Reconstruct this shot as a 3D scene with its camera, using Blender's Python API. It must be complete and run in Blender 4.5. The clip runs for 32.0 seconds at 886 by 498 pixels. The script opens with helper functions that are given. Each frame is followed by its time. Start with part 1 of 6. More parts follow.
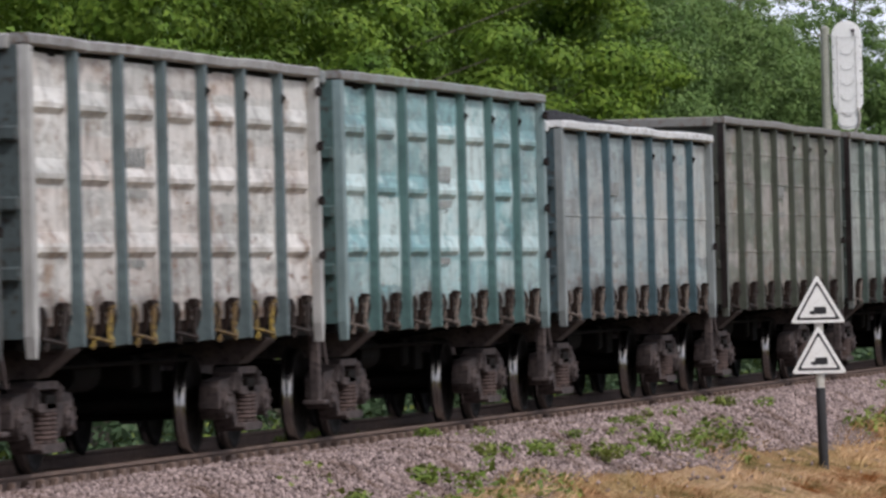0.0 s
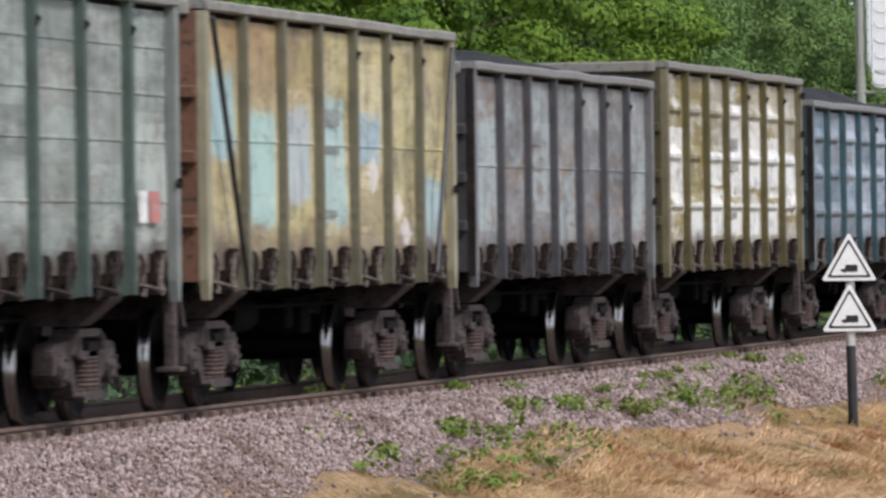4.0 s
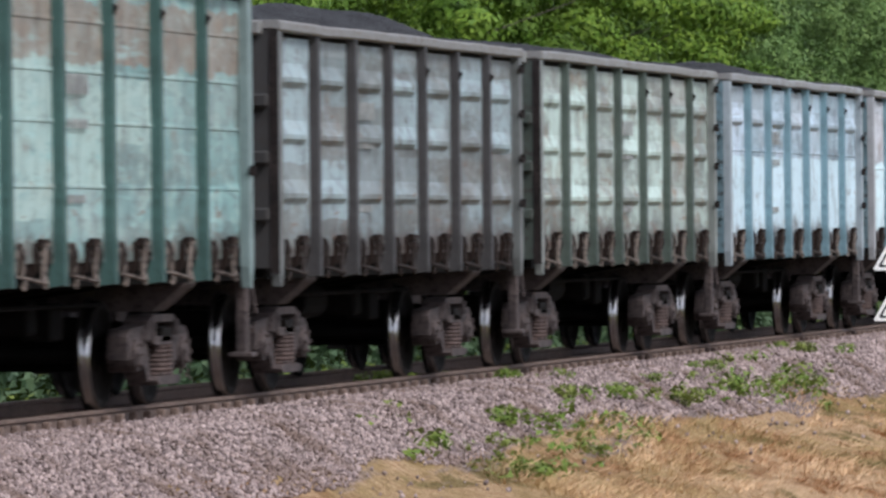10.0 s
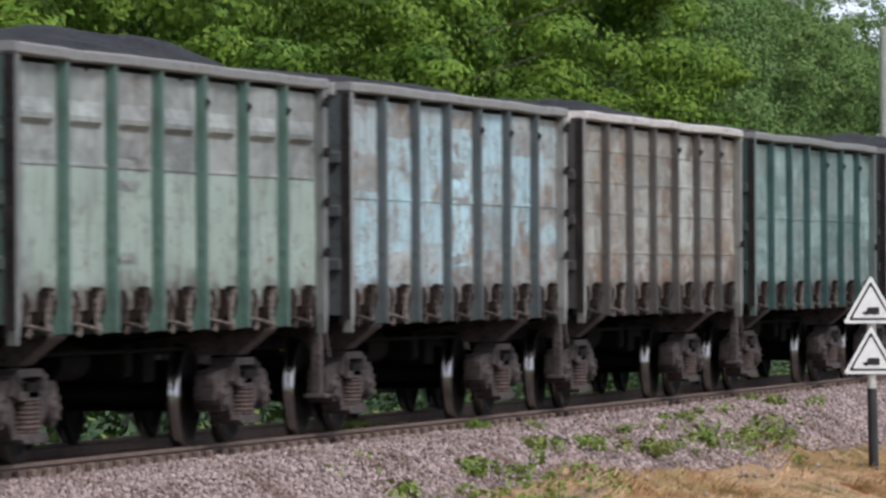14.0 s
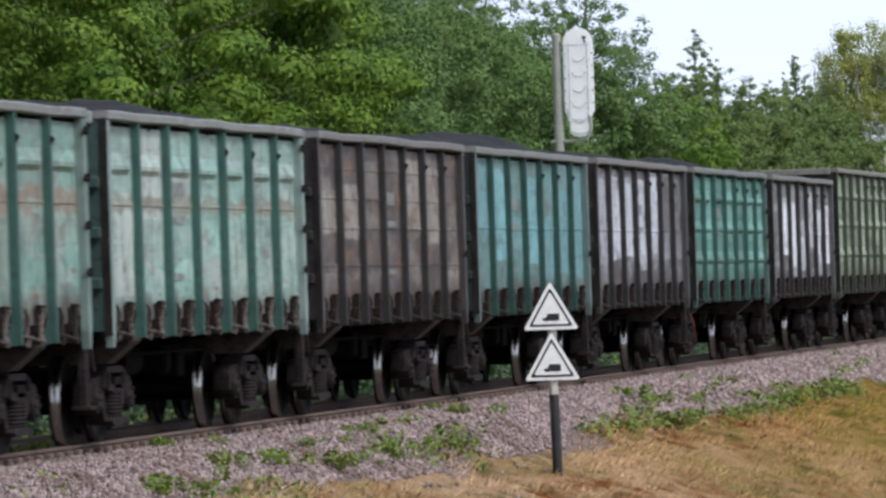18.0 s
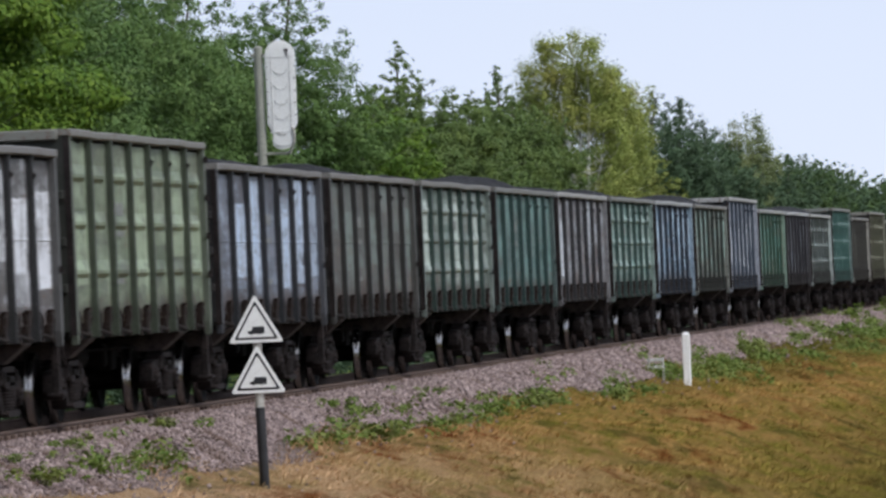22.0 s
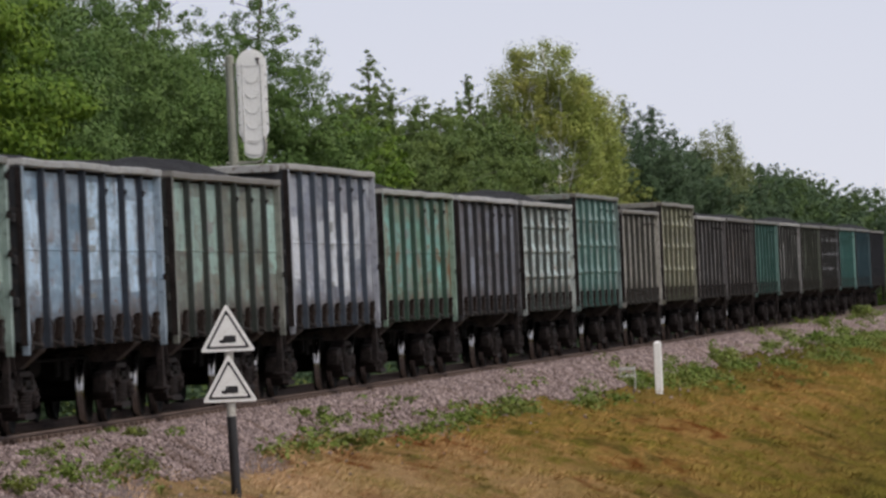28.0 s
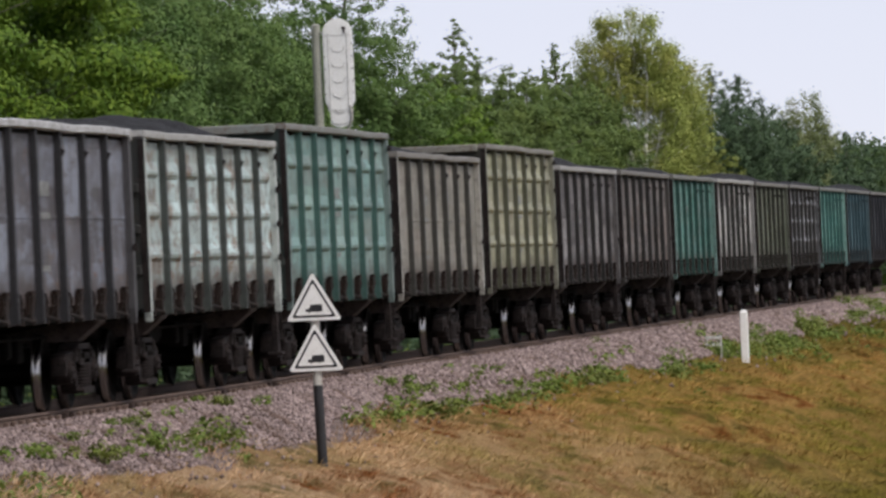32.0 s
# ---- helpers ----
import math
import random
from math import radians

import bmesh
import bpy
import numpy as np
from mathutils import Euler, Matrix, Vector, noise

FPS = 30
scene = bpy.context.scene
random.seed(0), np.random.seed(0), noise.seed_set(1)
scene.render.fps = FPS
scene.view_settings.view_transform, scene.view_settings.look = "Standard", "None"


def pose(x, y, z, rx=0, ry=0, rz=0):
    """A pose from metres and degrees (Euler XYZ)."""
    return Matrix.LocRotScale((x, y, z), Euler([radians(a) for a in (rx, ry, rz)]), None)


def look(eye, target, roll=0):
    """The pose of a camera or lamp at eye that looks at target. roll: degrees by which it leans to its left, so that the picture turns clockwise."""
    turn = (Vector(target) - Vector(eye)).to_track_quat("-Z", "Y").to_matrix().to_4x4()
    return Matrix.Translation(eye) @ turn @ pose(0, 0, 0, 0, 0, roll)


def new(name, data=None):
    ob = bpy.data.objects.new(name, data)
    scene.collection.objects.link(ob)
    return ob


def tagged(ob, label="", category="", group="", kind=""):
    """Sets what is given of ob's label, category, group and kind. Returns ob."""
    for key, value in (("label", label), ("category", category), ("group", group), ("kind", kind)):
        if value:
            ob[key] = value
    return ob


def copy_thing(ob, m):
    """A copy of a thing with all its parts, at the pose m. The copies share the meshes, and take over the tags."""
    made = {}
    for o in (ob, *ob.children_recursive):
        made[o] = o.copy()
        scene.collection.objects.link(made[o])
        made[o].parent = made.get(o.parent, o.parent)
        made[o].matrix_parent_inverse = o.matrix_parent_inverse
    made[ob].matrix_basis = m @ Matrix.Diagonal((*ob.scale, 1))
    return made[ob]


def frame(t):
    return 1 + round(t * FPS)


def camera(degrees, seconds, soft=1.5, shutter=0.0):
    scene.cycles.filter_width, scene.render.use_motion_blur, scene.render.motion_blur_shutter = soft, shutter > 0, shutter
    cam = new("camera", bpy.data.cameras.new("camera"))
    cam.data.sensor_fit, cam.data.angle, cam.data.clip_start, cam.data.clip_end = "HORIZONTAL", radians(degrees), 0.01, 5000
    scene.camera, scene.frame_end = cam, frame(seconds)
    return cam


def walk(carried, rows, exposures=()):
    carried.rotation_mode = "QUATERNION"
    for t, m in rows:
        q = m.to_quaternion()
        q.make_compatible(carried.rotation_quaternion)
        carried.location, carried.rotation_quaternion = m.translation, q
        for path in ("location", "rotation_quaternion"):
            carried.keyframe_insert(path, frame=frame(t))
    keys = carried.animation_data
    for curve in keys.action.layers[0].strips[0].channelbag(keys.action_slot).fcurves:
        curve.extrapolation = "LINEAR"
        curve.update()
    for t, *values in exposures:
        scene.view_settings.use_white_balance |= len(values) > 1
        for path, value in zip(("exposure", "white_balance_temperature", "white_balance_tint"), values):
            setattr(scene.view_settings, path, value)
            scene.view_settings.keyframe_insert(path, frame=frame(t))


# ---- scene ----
EYE = 1.56            # lens above the rail top; the track runs along +y
AXIS = -16.30         # x of the track's middle
PITCH = 13.92         # wagon length over couplers
S0, V, ACC = 75.91, 15.9206, 0.01205   # tail end of wagon 0, speed, gain of speed
cam = camera(6.565, 32.0, soft=2.7, shutter=0.35)


def aim(yaw, tilt, lean):
    return pose(0, 0, EYE, 90 + tilt, 0, yaw) @ pose(0, 0, 0, 0, 0, -lean)


PATH = [(0,10.109,0.269,1.52),(0.5,10.199,0.233,1.19),(1,10.211,0.219,1.36),(1.5,10.287,0.131,1.22),(2,10.203,0.166,1.14),(2.5,10.180,0.100,1.14),(3,10.179,-0.004,0.71),(3.5,10.198,0.012,0.88),(4,10.352,-0.075,0.81),(4.5,10.249,-0.008,0.75),(6.5,10.334,0.072,0.55),(7,10.255,0.114,0.53),(7.5,10.408,0.090,0.70),(8,10.418,0.029,0.68),(8.5,10.519,0.005,0.77),(9,10.540,-0.083,0.52),(9.5,10.577,-0.048,0.99),(10,10.731,-0.160,0.58),(10.5,10.827,0.105,0.69),(11,10.773,0.276,1.13),(11.5,10.787,0.234,0.62),(12,10.661,0.252,0.62),(12.5,10.685,0.210,0.81),(13,10.729,0.200,0.20),(13.5,10.669,0.100,0.11),(14,10.513,0.215,0.29),(14.5,10.376,0.087,0.24),(16.5,9.187,0.393,1.30),(17,8.937,0.334,1.67),(17.5,8.521,0.156,1.12),(18,8.127,0.272,1.87),(18.5,8.077,0.234,1.43),(19,7.727,0.299,1.73),(19.5,7.512,0.196,2.09),(20,7.077,0.279,2.03),(20.5,6.631,0.208,2.11),(21,6.333,0.222,2.22),(21.5,6.124,0.359,2.61),(22,5.932,0.280,2.55),(22.5,5.851,0.434,2.34),(23,5.878,0.616,2.66),(23.5,5.929,0.594,2.42),(24,5.117,0.597,2.22),(24.5,5.088,0.539,2.13),(26.5,5.327,0.485,2.28),(27,5.358,0.422,2.02),(27.5,5.570,0.440,2.33),(28,5.718,0.337,2.56),(28.5,5.542,0.326,2.43),(29,5.478,0.276,2.72),(29.5,5.616,0.216,2.53),(30,5.728,0.133,2.47),(30.5,5.965,0.065,2.61),(31,6.203,0.121,2.53),(31.5,6.378,0.095,2.58),(32,6.367,0.135,2.58),]
EXPOSURES = [(0, -0.1, 6550, 13), (2, 0.18, 6450, 11), (4.5, 0.2, 6400, 11), (7, 0.17, 6350, 10), (9, 0.23, 6250, 10), (11, 0.17, 6250, 11), (13, -0.03, 6300, 12), (14, 0.14, 6300, 10), (17, 0.12, 6150, 9), (19, -0.15, 6150, 9), (22, -0.32, 6200, 9), (24, -0.48, 6450, 10), (28, -0.52, 6780, 12), (30, -0.5, 6750, 12.5), (32, -0.33, 6700, 12)]
walk(cam, [(t, aim(a, b, c)) for t, a, b, c in PATH], EXPOSURES)

# ---------------------------------------------------------------- sky and sun
world = bpy.data.worlds.new("overcast")
scene.world = world
world.use_nodes = True
wn, wl = world.node_tree.nodes, world.node_tree.links
wn.clear()
SUN_DIR = Vector((0.57, -0.40, 0.72)).normalized()
sky = wn.new("ShaderNodeTexSky")
sky.sky_type, sky.sun_disc = "NISHITA", False
sky.sun_elevation = math.asin(SUN_DIR.z)
sky.sun_rotation = math.atan2(SUN_DIR.x, SUN_DIR.y)
sky.dust_density, sky.air_density = 4.0, 1.0
sky_bg = wn.new("ShaderNodeBackground")
sky_bg.inputs["Strength"].default_value = 0.05
wl.new(sky.outputs[0], sky_bg.inputs[0])
# cloud layer: pale at the horizon, brighter overhead
geo = wn.new("ShaderNodeTexCoord")
sep = wn.new("ShaderNodeSeparateXYZ")
wl.new(geo.outputs["Generated"], sep.inputs[0])
ramp = wn.new("ShaderNodeValToRGB")
ramp.color_ramp.elements[0].position, ramp.color_ramp.elements[0].color = 0.0, (1.0, 1.06, 1.2, 1)
ramp.color_ramp.elements[1].position, ramp.color_ramp.elements[1].color = 0.9, (0.8, 0.82, 0.86, 1)
for pos, col in ((0.028, (0.9, 0.97, 1.15, 1)), (0.06, (0.76, 0.84, 1.06, 1)), (0.25, (0.6, 0.64, 0.74, 1))):
    e = ramp.color_ramp.elements.new(pos)
    e.color = col
wl.new(sep.outputs["Z"], ramp.inputs[0])
cloud_bg = wn.new("ShaderNodeBackground")
cloud_bg.inputs["Strength"].default_value = 1.0
wl.new(ramp.outputs[0], cloud_bg.inputs[0])
add = wn.new("ShaderNodeAddShader")
out = wn.new("ShaderNodeOutputWorld")
wl.new(sky_bg.outputs[0], add.inputs[0])
wl.new(cloud_bg.outputs[0], add.inputs[1])
wl.new(add.outputs[0], out.inputs[0])
sun_data = bpy.data.lights.new("sun", "SUN")
sun_data.energy, sun_data.angle, sun_data.color = 2.3, radians(10), (1.0, 0.98, 0.95)
sun = new("sun", sun_data)
sun.matrix_world = look(SUN_DIR * 60, (0, 0, 0))


# ---------------------------------------------------------------- materials
def lin(r, g, b, k=1.0):
    """Linear colour from 0..255 values."""
    f = lambda c: c / 12.92 if c <= 0.04045 else ((c + 0.055) / 1.055) ** 2.4
    return tuple(min(0.92, f(c / 255) * k) for c in (r, g, b)) + (1.0,)


class Net:
    """A small writer of shader nodes."""

    def __init__(self, name, rough=0.7, metal=0.0):
        self.mat = bpy.data.materials.new(name)
        self.mat.use_nodes = True
        self.n, self.l = self.mat.node_tree.nodes, self.mat.node_tree.links
        self.bsdf = self.n["Principled BSDF"]
        self.bsdf.inputs["Roughness"].default_value = rough
        self.bsdf.inputs["Metallic"].default_value = metal
        tc = self.n.new("ShaderNodeTexCoord")
        self.co = tc.outputs["Object"]
        self.gen = tc.outputs["Generated"]

    def put(self, socket, value):
        if isinstance(value, bpy.types.NodeSocket):
            self.l.new(value, socket)
        else:
            socket.default_value = value

    def math(self, op, a, b=0.0, c=None, clamp=False):
        m = self.n.new("ShaderNodeMath")
        m.operation, m.use_clamp = op, clamp
        self.put(m.inputs[0], a)
        self.put(m.inputs[1], b)
        if c is not None:
            self.put(m.inputs[2], c)
        return m.outputs[0]

    def scaled(self, s, shift=(0, 0, 0), co=None):
        m = self.n.new("ShaderNodeMapping")
        self.put(m.inputs["Vector"], co or self.co)
        m.inputs["Scale"].default_value = s
        m.inputs["Location"].default_value = shift
        return m.outputs[0]

    def noise(self, scale, detail=4.0, co=None, rough=0.55):
        t = self.n.new("ShaderNodeTexNoise")
        self.put(t.inputs["Vector"], co or self.co)
        t.inputs["Scale"].default_value, t.inputs["Detail"].default_value = scale, detail
        t.inputs["Roughness"].default_value = rough
        return t.outputs[0]

    def voronoi(self, scale, co=None):
        t = self.n.new("ShaderNodeTexVoronoi")
        self.put(t.inputs["Vector"], co or self.co)
        t.inputs["Scale"].default_value = scale
        return t

    def step(self, v, lo, hi):
        m = self.n.new("ShaderNodeMapRange")
        self.put(m.inputs[0], v)
        self.put(m.inputs[1], lo)
        self.put(m.inputs[2], hi)
        return m.outputs[0]

    def mix(self, fac, a, b, blend="MIX"):
        m = self.n.new("ShaderNodeMix")
        m.data_type, m.blend_type = "RGBA", blend
        self.put(m.inputs[0], fac)
        self.put(m.inputs[6], a)
        self.put(m.inputs[7], b)
        return m.outputs[2]

    def island(self):
        return self.n.new("ShaderNodeNewGeometry").outputs["Random Per Island"]

    def obrandom(self):
        return self.n.new("ShaderNodeObjectInfo").outputs["Random"]

    def base(self, c):
        self.put(self.bsdf.inputs["Base Color"], c)

    def rough(self, v):
        self.put(self.bsdf.inputs["Roughness"], v)

    def bump(self, h, strength=0.4, dist=0.01):
        b = self.n.new("ShaderNodeBump")
        b.inputs["Strength"].default_value, b.inputs["Distance"].default_value = strength, dist
        self.put(b.inputs["Height"], h)
        self.l.new(b.outputs[0], self.bsdf.inputs["Normal"])


def worn(name, c1, c2, c3=None, rough=0.7, metal=0.0, s=3.0, fine=40.0, bump=0.3, dist=0.006, spec=0.5):
    """Two tones in large stains, a third in fine wear, with relief."""
    k = Net(name, rough, metal)
    k.bsdf.inputs["Specular IOR Level"].default_value = spec
    big = k.step(k.noise(s, 5), 0.35, 0.65)
    small = k.noise(fine, 3)
    col = k.mix(big, c1, c2)
    if c3:
        col = k.mix(k.step(small, 0.52, 0.68), col, c3)
    k.base(col)
    k.rough(k.math("ADD", k.math("MULTIPLY", small, 0.25), rough - 0.12))
    k.bump(small, bump, dist)
    return k.mat


def panel_paint(name, base, patch, seed, rust=0.5, patches=0.3, band=None, grime=0.5, extra=None, fleck=0.35, band_rag=0.12, strips=0.0):
    """Old wagon paint: bay by bay touch-ups, rust runs, grime."""
    k = Net(name, 0.62)
    off = (seed * 3.7, seed * 5.3, seed * 1.9)
    s = k.n.new("ShaderNodeSeparateXYZ")
    k.l.new(k.co, s.inputs[0])
    y, z = s.outputs["Y"], s.outputs["Z"]
    k.bsdf.inputs["Specular IOR Level"].default_value = 0.3
    wob = k.noise(5.0, 3, k.scaled((1, 0.5, 1), off))
    wobble = k.math("MULTIPLY", k.math("SUBTRACT", wob, 0.5), 0.3)
    bay = k.math("FLOOR", k.math("DIVIDE", k.math("ADD", y, 6.3), 1.8))
    comb = k.n.new("ShaderNodeCombineXYZ")
    k.put(comb.inputs[0], bay)
    comb.inputs[1].default_value = seed + 0.5
    wn_ = k.n.new("ShaderNodeTexWhiteNoise")
    wn_.noise_dimensions = "2D"
    k.l.new(comb.outputs[0], wn_.inputs["Vector"])
    sc = k.n.new("ShaderNodeSeparateColor")
    k.l.new(wn_.outputs["Color"], sc.inputs[0])
    cloud = k.step(k.noise(2.2, 5, k.scaled((1, 0.3, 1), off), 0.65), 0.32, 0.68)
    dark = tuple(c * 0.62 for c in base[:3]) + (1,)
    light = tuple(min(0.9, c * 1.18 + 0.01) for c in base[:3]) + (1,)
    col = k.mix(cloud, dark, light)
    tone = k.math("MULTIPLY", k.step(sc.outputs[1], 0.25, 0.95), 0.45)
    col = k.mix(tone, col, tuple(c * 0.6 for c in base[:3]) + (1,))
    tone2 = k.math("MULTIPLY", k.step(sc.outputs[2], 0.55, 1.0), 0.5)
    col = k.mix(tone2, col, tuple(min(0.9, c * 1.3 + 0.02) for c in base[:3]) + (1,))
    mott = k.noise(2.6, 6, k.scaled((1, 0.35, 1), (off[1], off[0], off[2])), 0.7)
    col = k.mix(k.math("MULTIPLY", k.step(mott, 0.5, 0.6), 0.65), col, patch)
    smut = k.noise(3.1, 6, k.scaled((1, 0.32, 1.2), (off[2], off[1], off[0])), 0.72)
    col = k.mix(k.math("MULTIPLY", k.step(smut, 0.51, 0.64), 0.35 + 0.45 * grime), col, lin(74, 73, 73))
    # each sheet between two seams has its own history
    cell = k.n.new("ShaderNodeCombineXYZ")
    k.put(cell.inputs[0], bay)
    k.put(cell.inputs[1], k.math("FLOOR", k.math("ADD", k.math("DIVIDE", k.math("ADD", z, k.math("MULTIPLY", wobble, 0.12)), 0.47), (seed * 0.37) % 1)))
    cell.inputs[2].default_value = seed + 0.5
    wc = k.n.new("ShaderNodeTexWhiteNoise")
    k.l.new(cell.outputs[0], wc.inputs["Vector"])
    cs_ = k.n.new("ShaderNodeSeparateColor")
    k.l.new(wc.outputs["Color"], cs_.inputs[0])
    worn_ = k.math("ADD", k.math("MULTIPLY", k.noise(4.5, 5, k.scaled((1, 0.4, 1), (off[2], off[0], off[1])), 0.7), 1.6), -0.2, clamp=True)
    g_ = sum(base[:3]) / 3
    brownish = tuple(0.45 * c + 0.55 * g_ * q for c, q in zip(base[:3], (1.15, 0.88, 0.78))) + (1,)
    col = k.mix(k.math("MULTIPLY", k.math("MULTIPLY", k.step(cs_.outputs[0], 0.5, 0.95), worn_), 0.5 + 0.5 * rust), col, brownish)
    col = k.mix(k.math("MULTIPLY", k.math("MULTIPLY", k.step(cs_.outputs[1], 0.6, 0.95), worn_), 0.7), col, patch)
    col = k.mix(k.math("MULTIPLY", k.math("MULTIPLY", k.step(cs_.outputs[2], 0.55, 1.0), worn_), 0.62), col, tuple(c * 0.5 for c in base[:3]) + (1,))
    # touch-up of a bay between two random heights
    lo = k.math("ADD", k.math("MULTIPLY", sc.outputs[1], 0.9), 1.5)
    hi = k.math("ADD", lo, k.math("ADD", k.math("MULTIPLY", sc.outputs[2], 1.0), 0.5))
    zz = k.math("ADD", z, k.math("MULTIPLY", wobble, 0.35))
    m = k.math("MULTIPLY", k.math("GREATER_THAN", zz, lo), k.math("LESS_THAN", zz, hi))
    m = k.math("MULTIPLY", m, k.math("LESS_THAN", sc.outputs[0], patches))
    m = k.math("MULTIPLY", m, k.step(k.noise(5.5, 6, k.scaled((1, 0.45, 0.9), (off[0], off[2], off[1])), 0.7), 0.38, 0.47))
    m = k.math("MULTIPLY", m, k.math("ADD", k.math("MULTIPLY", wob, 0.7), 0.45), clamp=True)
    col = k.mix(m, col, patch)
    if strips:
        # long strips of fresh paint down the middle of single bays
        frac = k.math("FRACT", k.math("DIVIDE", k.math("ADD", y, 6.3), 1.8))
        st = k.math("MULTIPLY", k.math("LESS_THAN", sc.outputs[2], strips), k.math("LESS_THAN", k.math("ABSOLUTE", k.math("SUBTRACT", k.math("ADD", frac, wobble), 0.5)), 0.42))
        st = k.math("MULTIPLY", st, k.math("LESS_THAN", zz, k.math("ADD", k.math("MULTIPLY", sc.outputs[0], 0.5), 2.85)))
        st = k.math("MULTIPLY", st, k.math("GREATER_THAN", zz, k.math("ADD", k.math("MULTIPLY", sc.outputs[1], 0.5), 1.55)))
        st = k.math("MULTIPLY", st, k.step(k.noise(4.0, 6, k.scaled((1, 0.3, 0.8), (off[1], off[2], off[0])), 0.7), 0.34, 0.5))
        col = k.mix(st, col, tuple(min(0.85, c * 1.25) for c in patch[:3]) + (1,))
    if band:
        z0, z1, bc = band
        zb = k.math("ADD", z, k.math("MULTIPLY", k.math("SUBTRACT", k.noise(6.0, 5, k.scaled((1, 0.4, 0.6), off), 0.7), 0.5), band_rag))
        bm_ = k.math("MULTIPLY", k.math("GREATER_THAN", zb, z0), k.math("LESS_THAN", zb, z1))
        bm_ = k.math("MULTIPLY", bm_, k.math("ADD", k.math("MULTIPLY", wob, 0.6), 0.5), clamp=True)
        col = k.mix(bm_, col, bc)
    # flaked paint and primer
    fl = k.noise(5.0, 6, k.scaled((1, 0.3, 1.0), off), 0.72)
    col = k.mix(k.math("MULTIPLY", k.step(fl, 0.54, 0.62), fleck), col, patch)
    # rust: blotches and runs
    runs = k.noise(3.0, 6, k.scaled((1, 0.42, 0.8), (off[1], off[2], off[0])), 0.7)
    lo_r = 0.655 - 0.17 * rust
    rmask = k.math("MULTIPLY", k.step(runs, lo_r - 0.02, lo_r + 0.11), min(0.92, 0.45 + 0.5 * rust))
    col = k.mix(k.math("MULTIPLY", rmask, 0.95), col, k.mix(k.step(wob, 0.35, 0.65), lin(84, 64, 54), lin(134, 106, 78)))
    # small flakes down to red-brown primer, thicker towards the hatches
    flake = k.noise(9.0, 5, k.scaled((1, 0.32, 1.0), (off[0], off[2], off[1])), 0.65)
    low = k.math("MULTIPLY", k.step(z, 2.3, 1.35), 0.09)
    col = k.mix(k.math("MULTIPLY", k.step(k.math("ADD", flake, low), 0.69 - 0.09 * rust, 0.76 - 0.09 * rust), 0.8), col, k.mix(wob, lin(92, 58, 44), lin(138, 96, 66)))
    if extra:
        col = extra(k, col, y, zz)
    # darker grey over the lower sheets, in ragged runs
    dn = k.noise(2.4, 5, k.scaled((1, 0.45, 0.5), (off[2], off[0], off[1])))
    low_dark = k.step(k.math("ADD", z, k.math("MULTIPLY", dn, -1.3)), 1.15, 0.45)
    col = k.mix(k.math("MULTIPLY", low_dark, grime), col, lin(62, 59, 57))
    streak = k.noise(5.0, 4, k.scaled((1, 0.9, 0.25), off))
    col = k.mix(k.math("MULTIPLY", k.step(streak, 0.5, 0.66), 0.18 + 0.4 * grime), col, lin(62, 60, 60))
    # dark dents, scrapes and primer specks
    sp = k.noise(7.0, 6, k.scaled((1, 0.3, 0.9), off), 0.75)
    col = k.mix(k.math("MULTIPLY", k.step(sp, 0.53, 0.62), 0.4), col, lin(74, 66, 62))
    scr = k.noise(4.0, 5, k.scaled((1, 0.22, 1.8), (off[2], off[1], off[0])), 0.7)
    col = k.mix(k.math("MULTIPLY", k.step(scr, 0.58, 0.7), 0.45), col, tuple(min(0.9, c * 1.5 + 0.03) for c in base[:3]) + (1,))
    # brake dust and mud thrown up on the foot of the sheets
    foot = k.math("ADD", z, k.math("ADD", k.math("MULTIPLY", k.math("SUBTRACT", k.noise(3.5, 6, k.scaled((1, 0.6, 0.8), (off[1], off[0], off[2])), 0.7), 0.5), -1.0), k.math("MULTIPLY", sc.outputs[0], -0.12)))
    col = k.mix(k.math("MULTIPLY", k.step(foot, *((1.5, 1.34) if seed < 25 else (1.62, 1.40))), 0.72), col, k.mix(wob, lin(34, 28, 26), lin(80, 62, 52)))
    k.base(col)
    k.rough(k.math("ADD", k.math("MULTIPLY", wob, 0.3), 0.45))
    k.bump(k.noise(30, 4), 0.3, 0.006)
    return k.mat


M_RAIL = worn("rail_steel", (0.13, 0.094, 0.08, 1), (0.17, 0.12, 0.10, 1), (0.075, 0.056, 0.048, 1), 0.7, 0.0, spec=0.1)
M_TREAD = worn("polished_tread", (0.42, 0.42, 0.44, 1), (0.3, 0.29, 0.28, 1), None, 0.22, 1.0, 2, 30, 0.05)
# wheel steel nearly black: deep shade beneath the wagons is put into its colour
M_WHEEL = worn("shaded_wheel_steel", (0.0055, 0.0046, 0.0042, 1), (0.011, 0.009, 0.008, 1), (0.0035, 0.0035, 0.0035, 1), 0.75, 0.0, spec=0.06)
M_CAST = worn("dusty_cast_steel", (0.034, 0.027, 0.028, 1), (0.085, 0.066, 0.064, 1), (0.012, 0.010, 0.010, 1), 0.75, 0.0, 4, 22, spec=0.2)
# darker copy of the cast steel: the later wagons' dimmer light put into colour
M_CAST_D = worn("dimmed_cast_steel", (0.011, 0.009, 0.0092, 1), (0.032, 0.025, 0.0245, 1), (0.005, 0.0045, 0.0045, 1), 0.8, 0.0, 4, 22, spec=0.12)
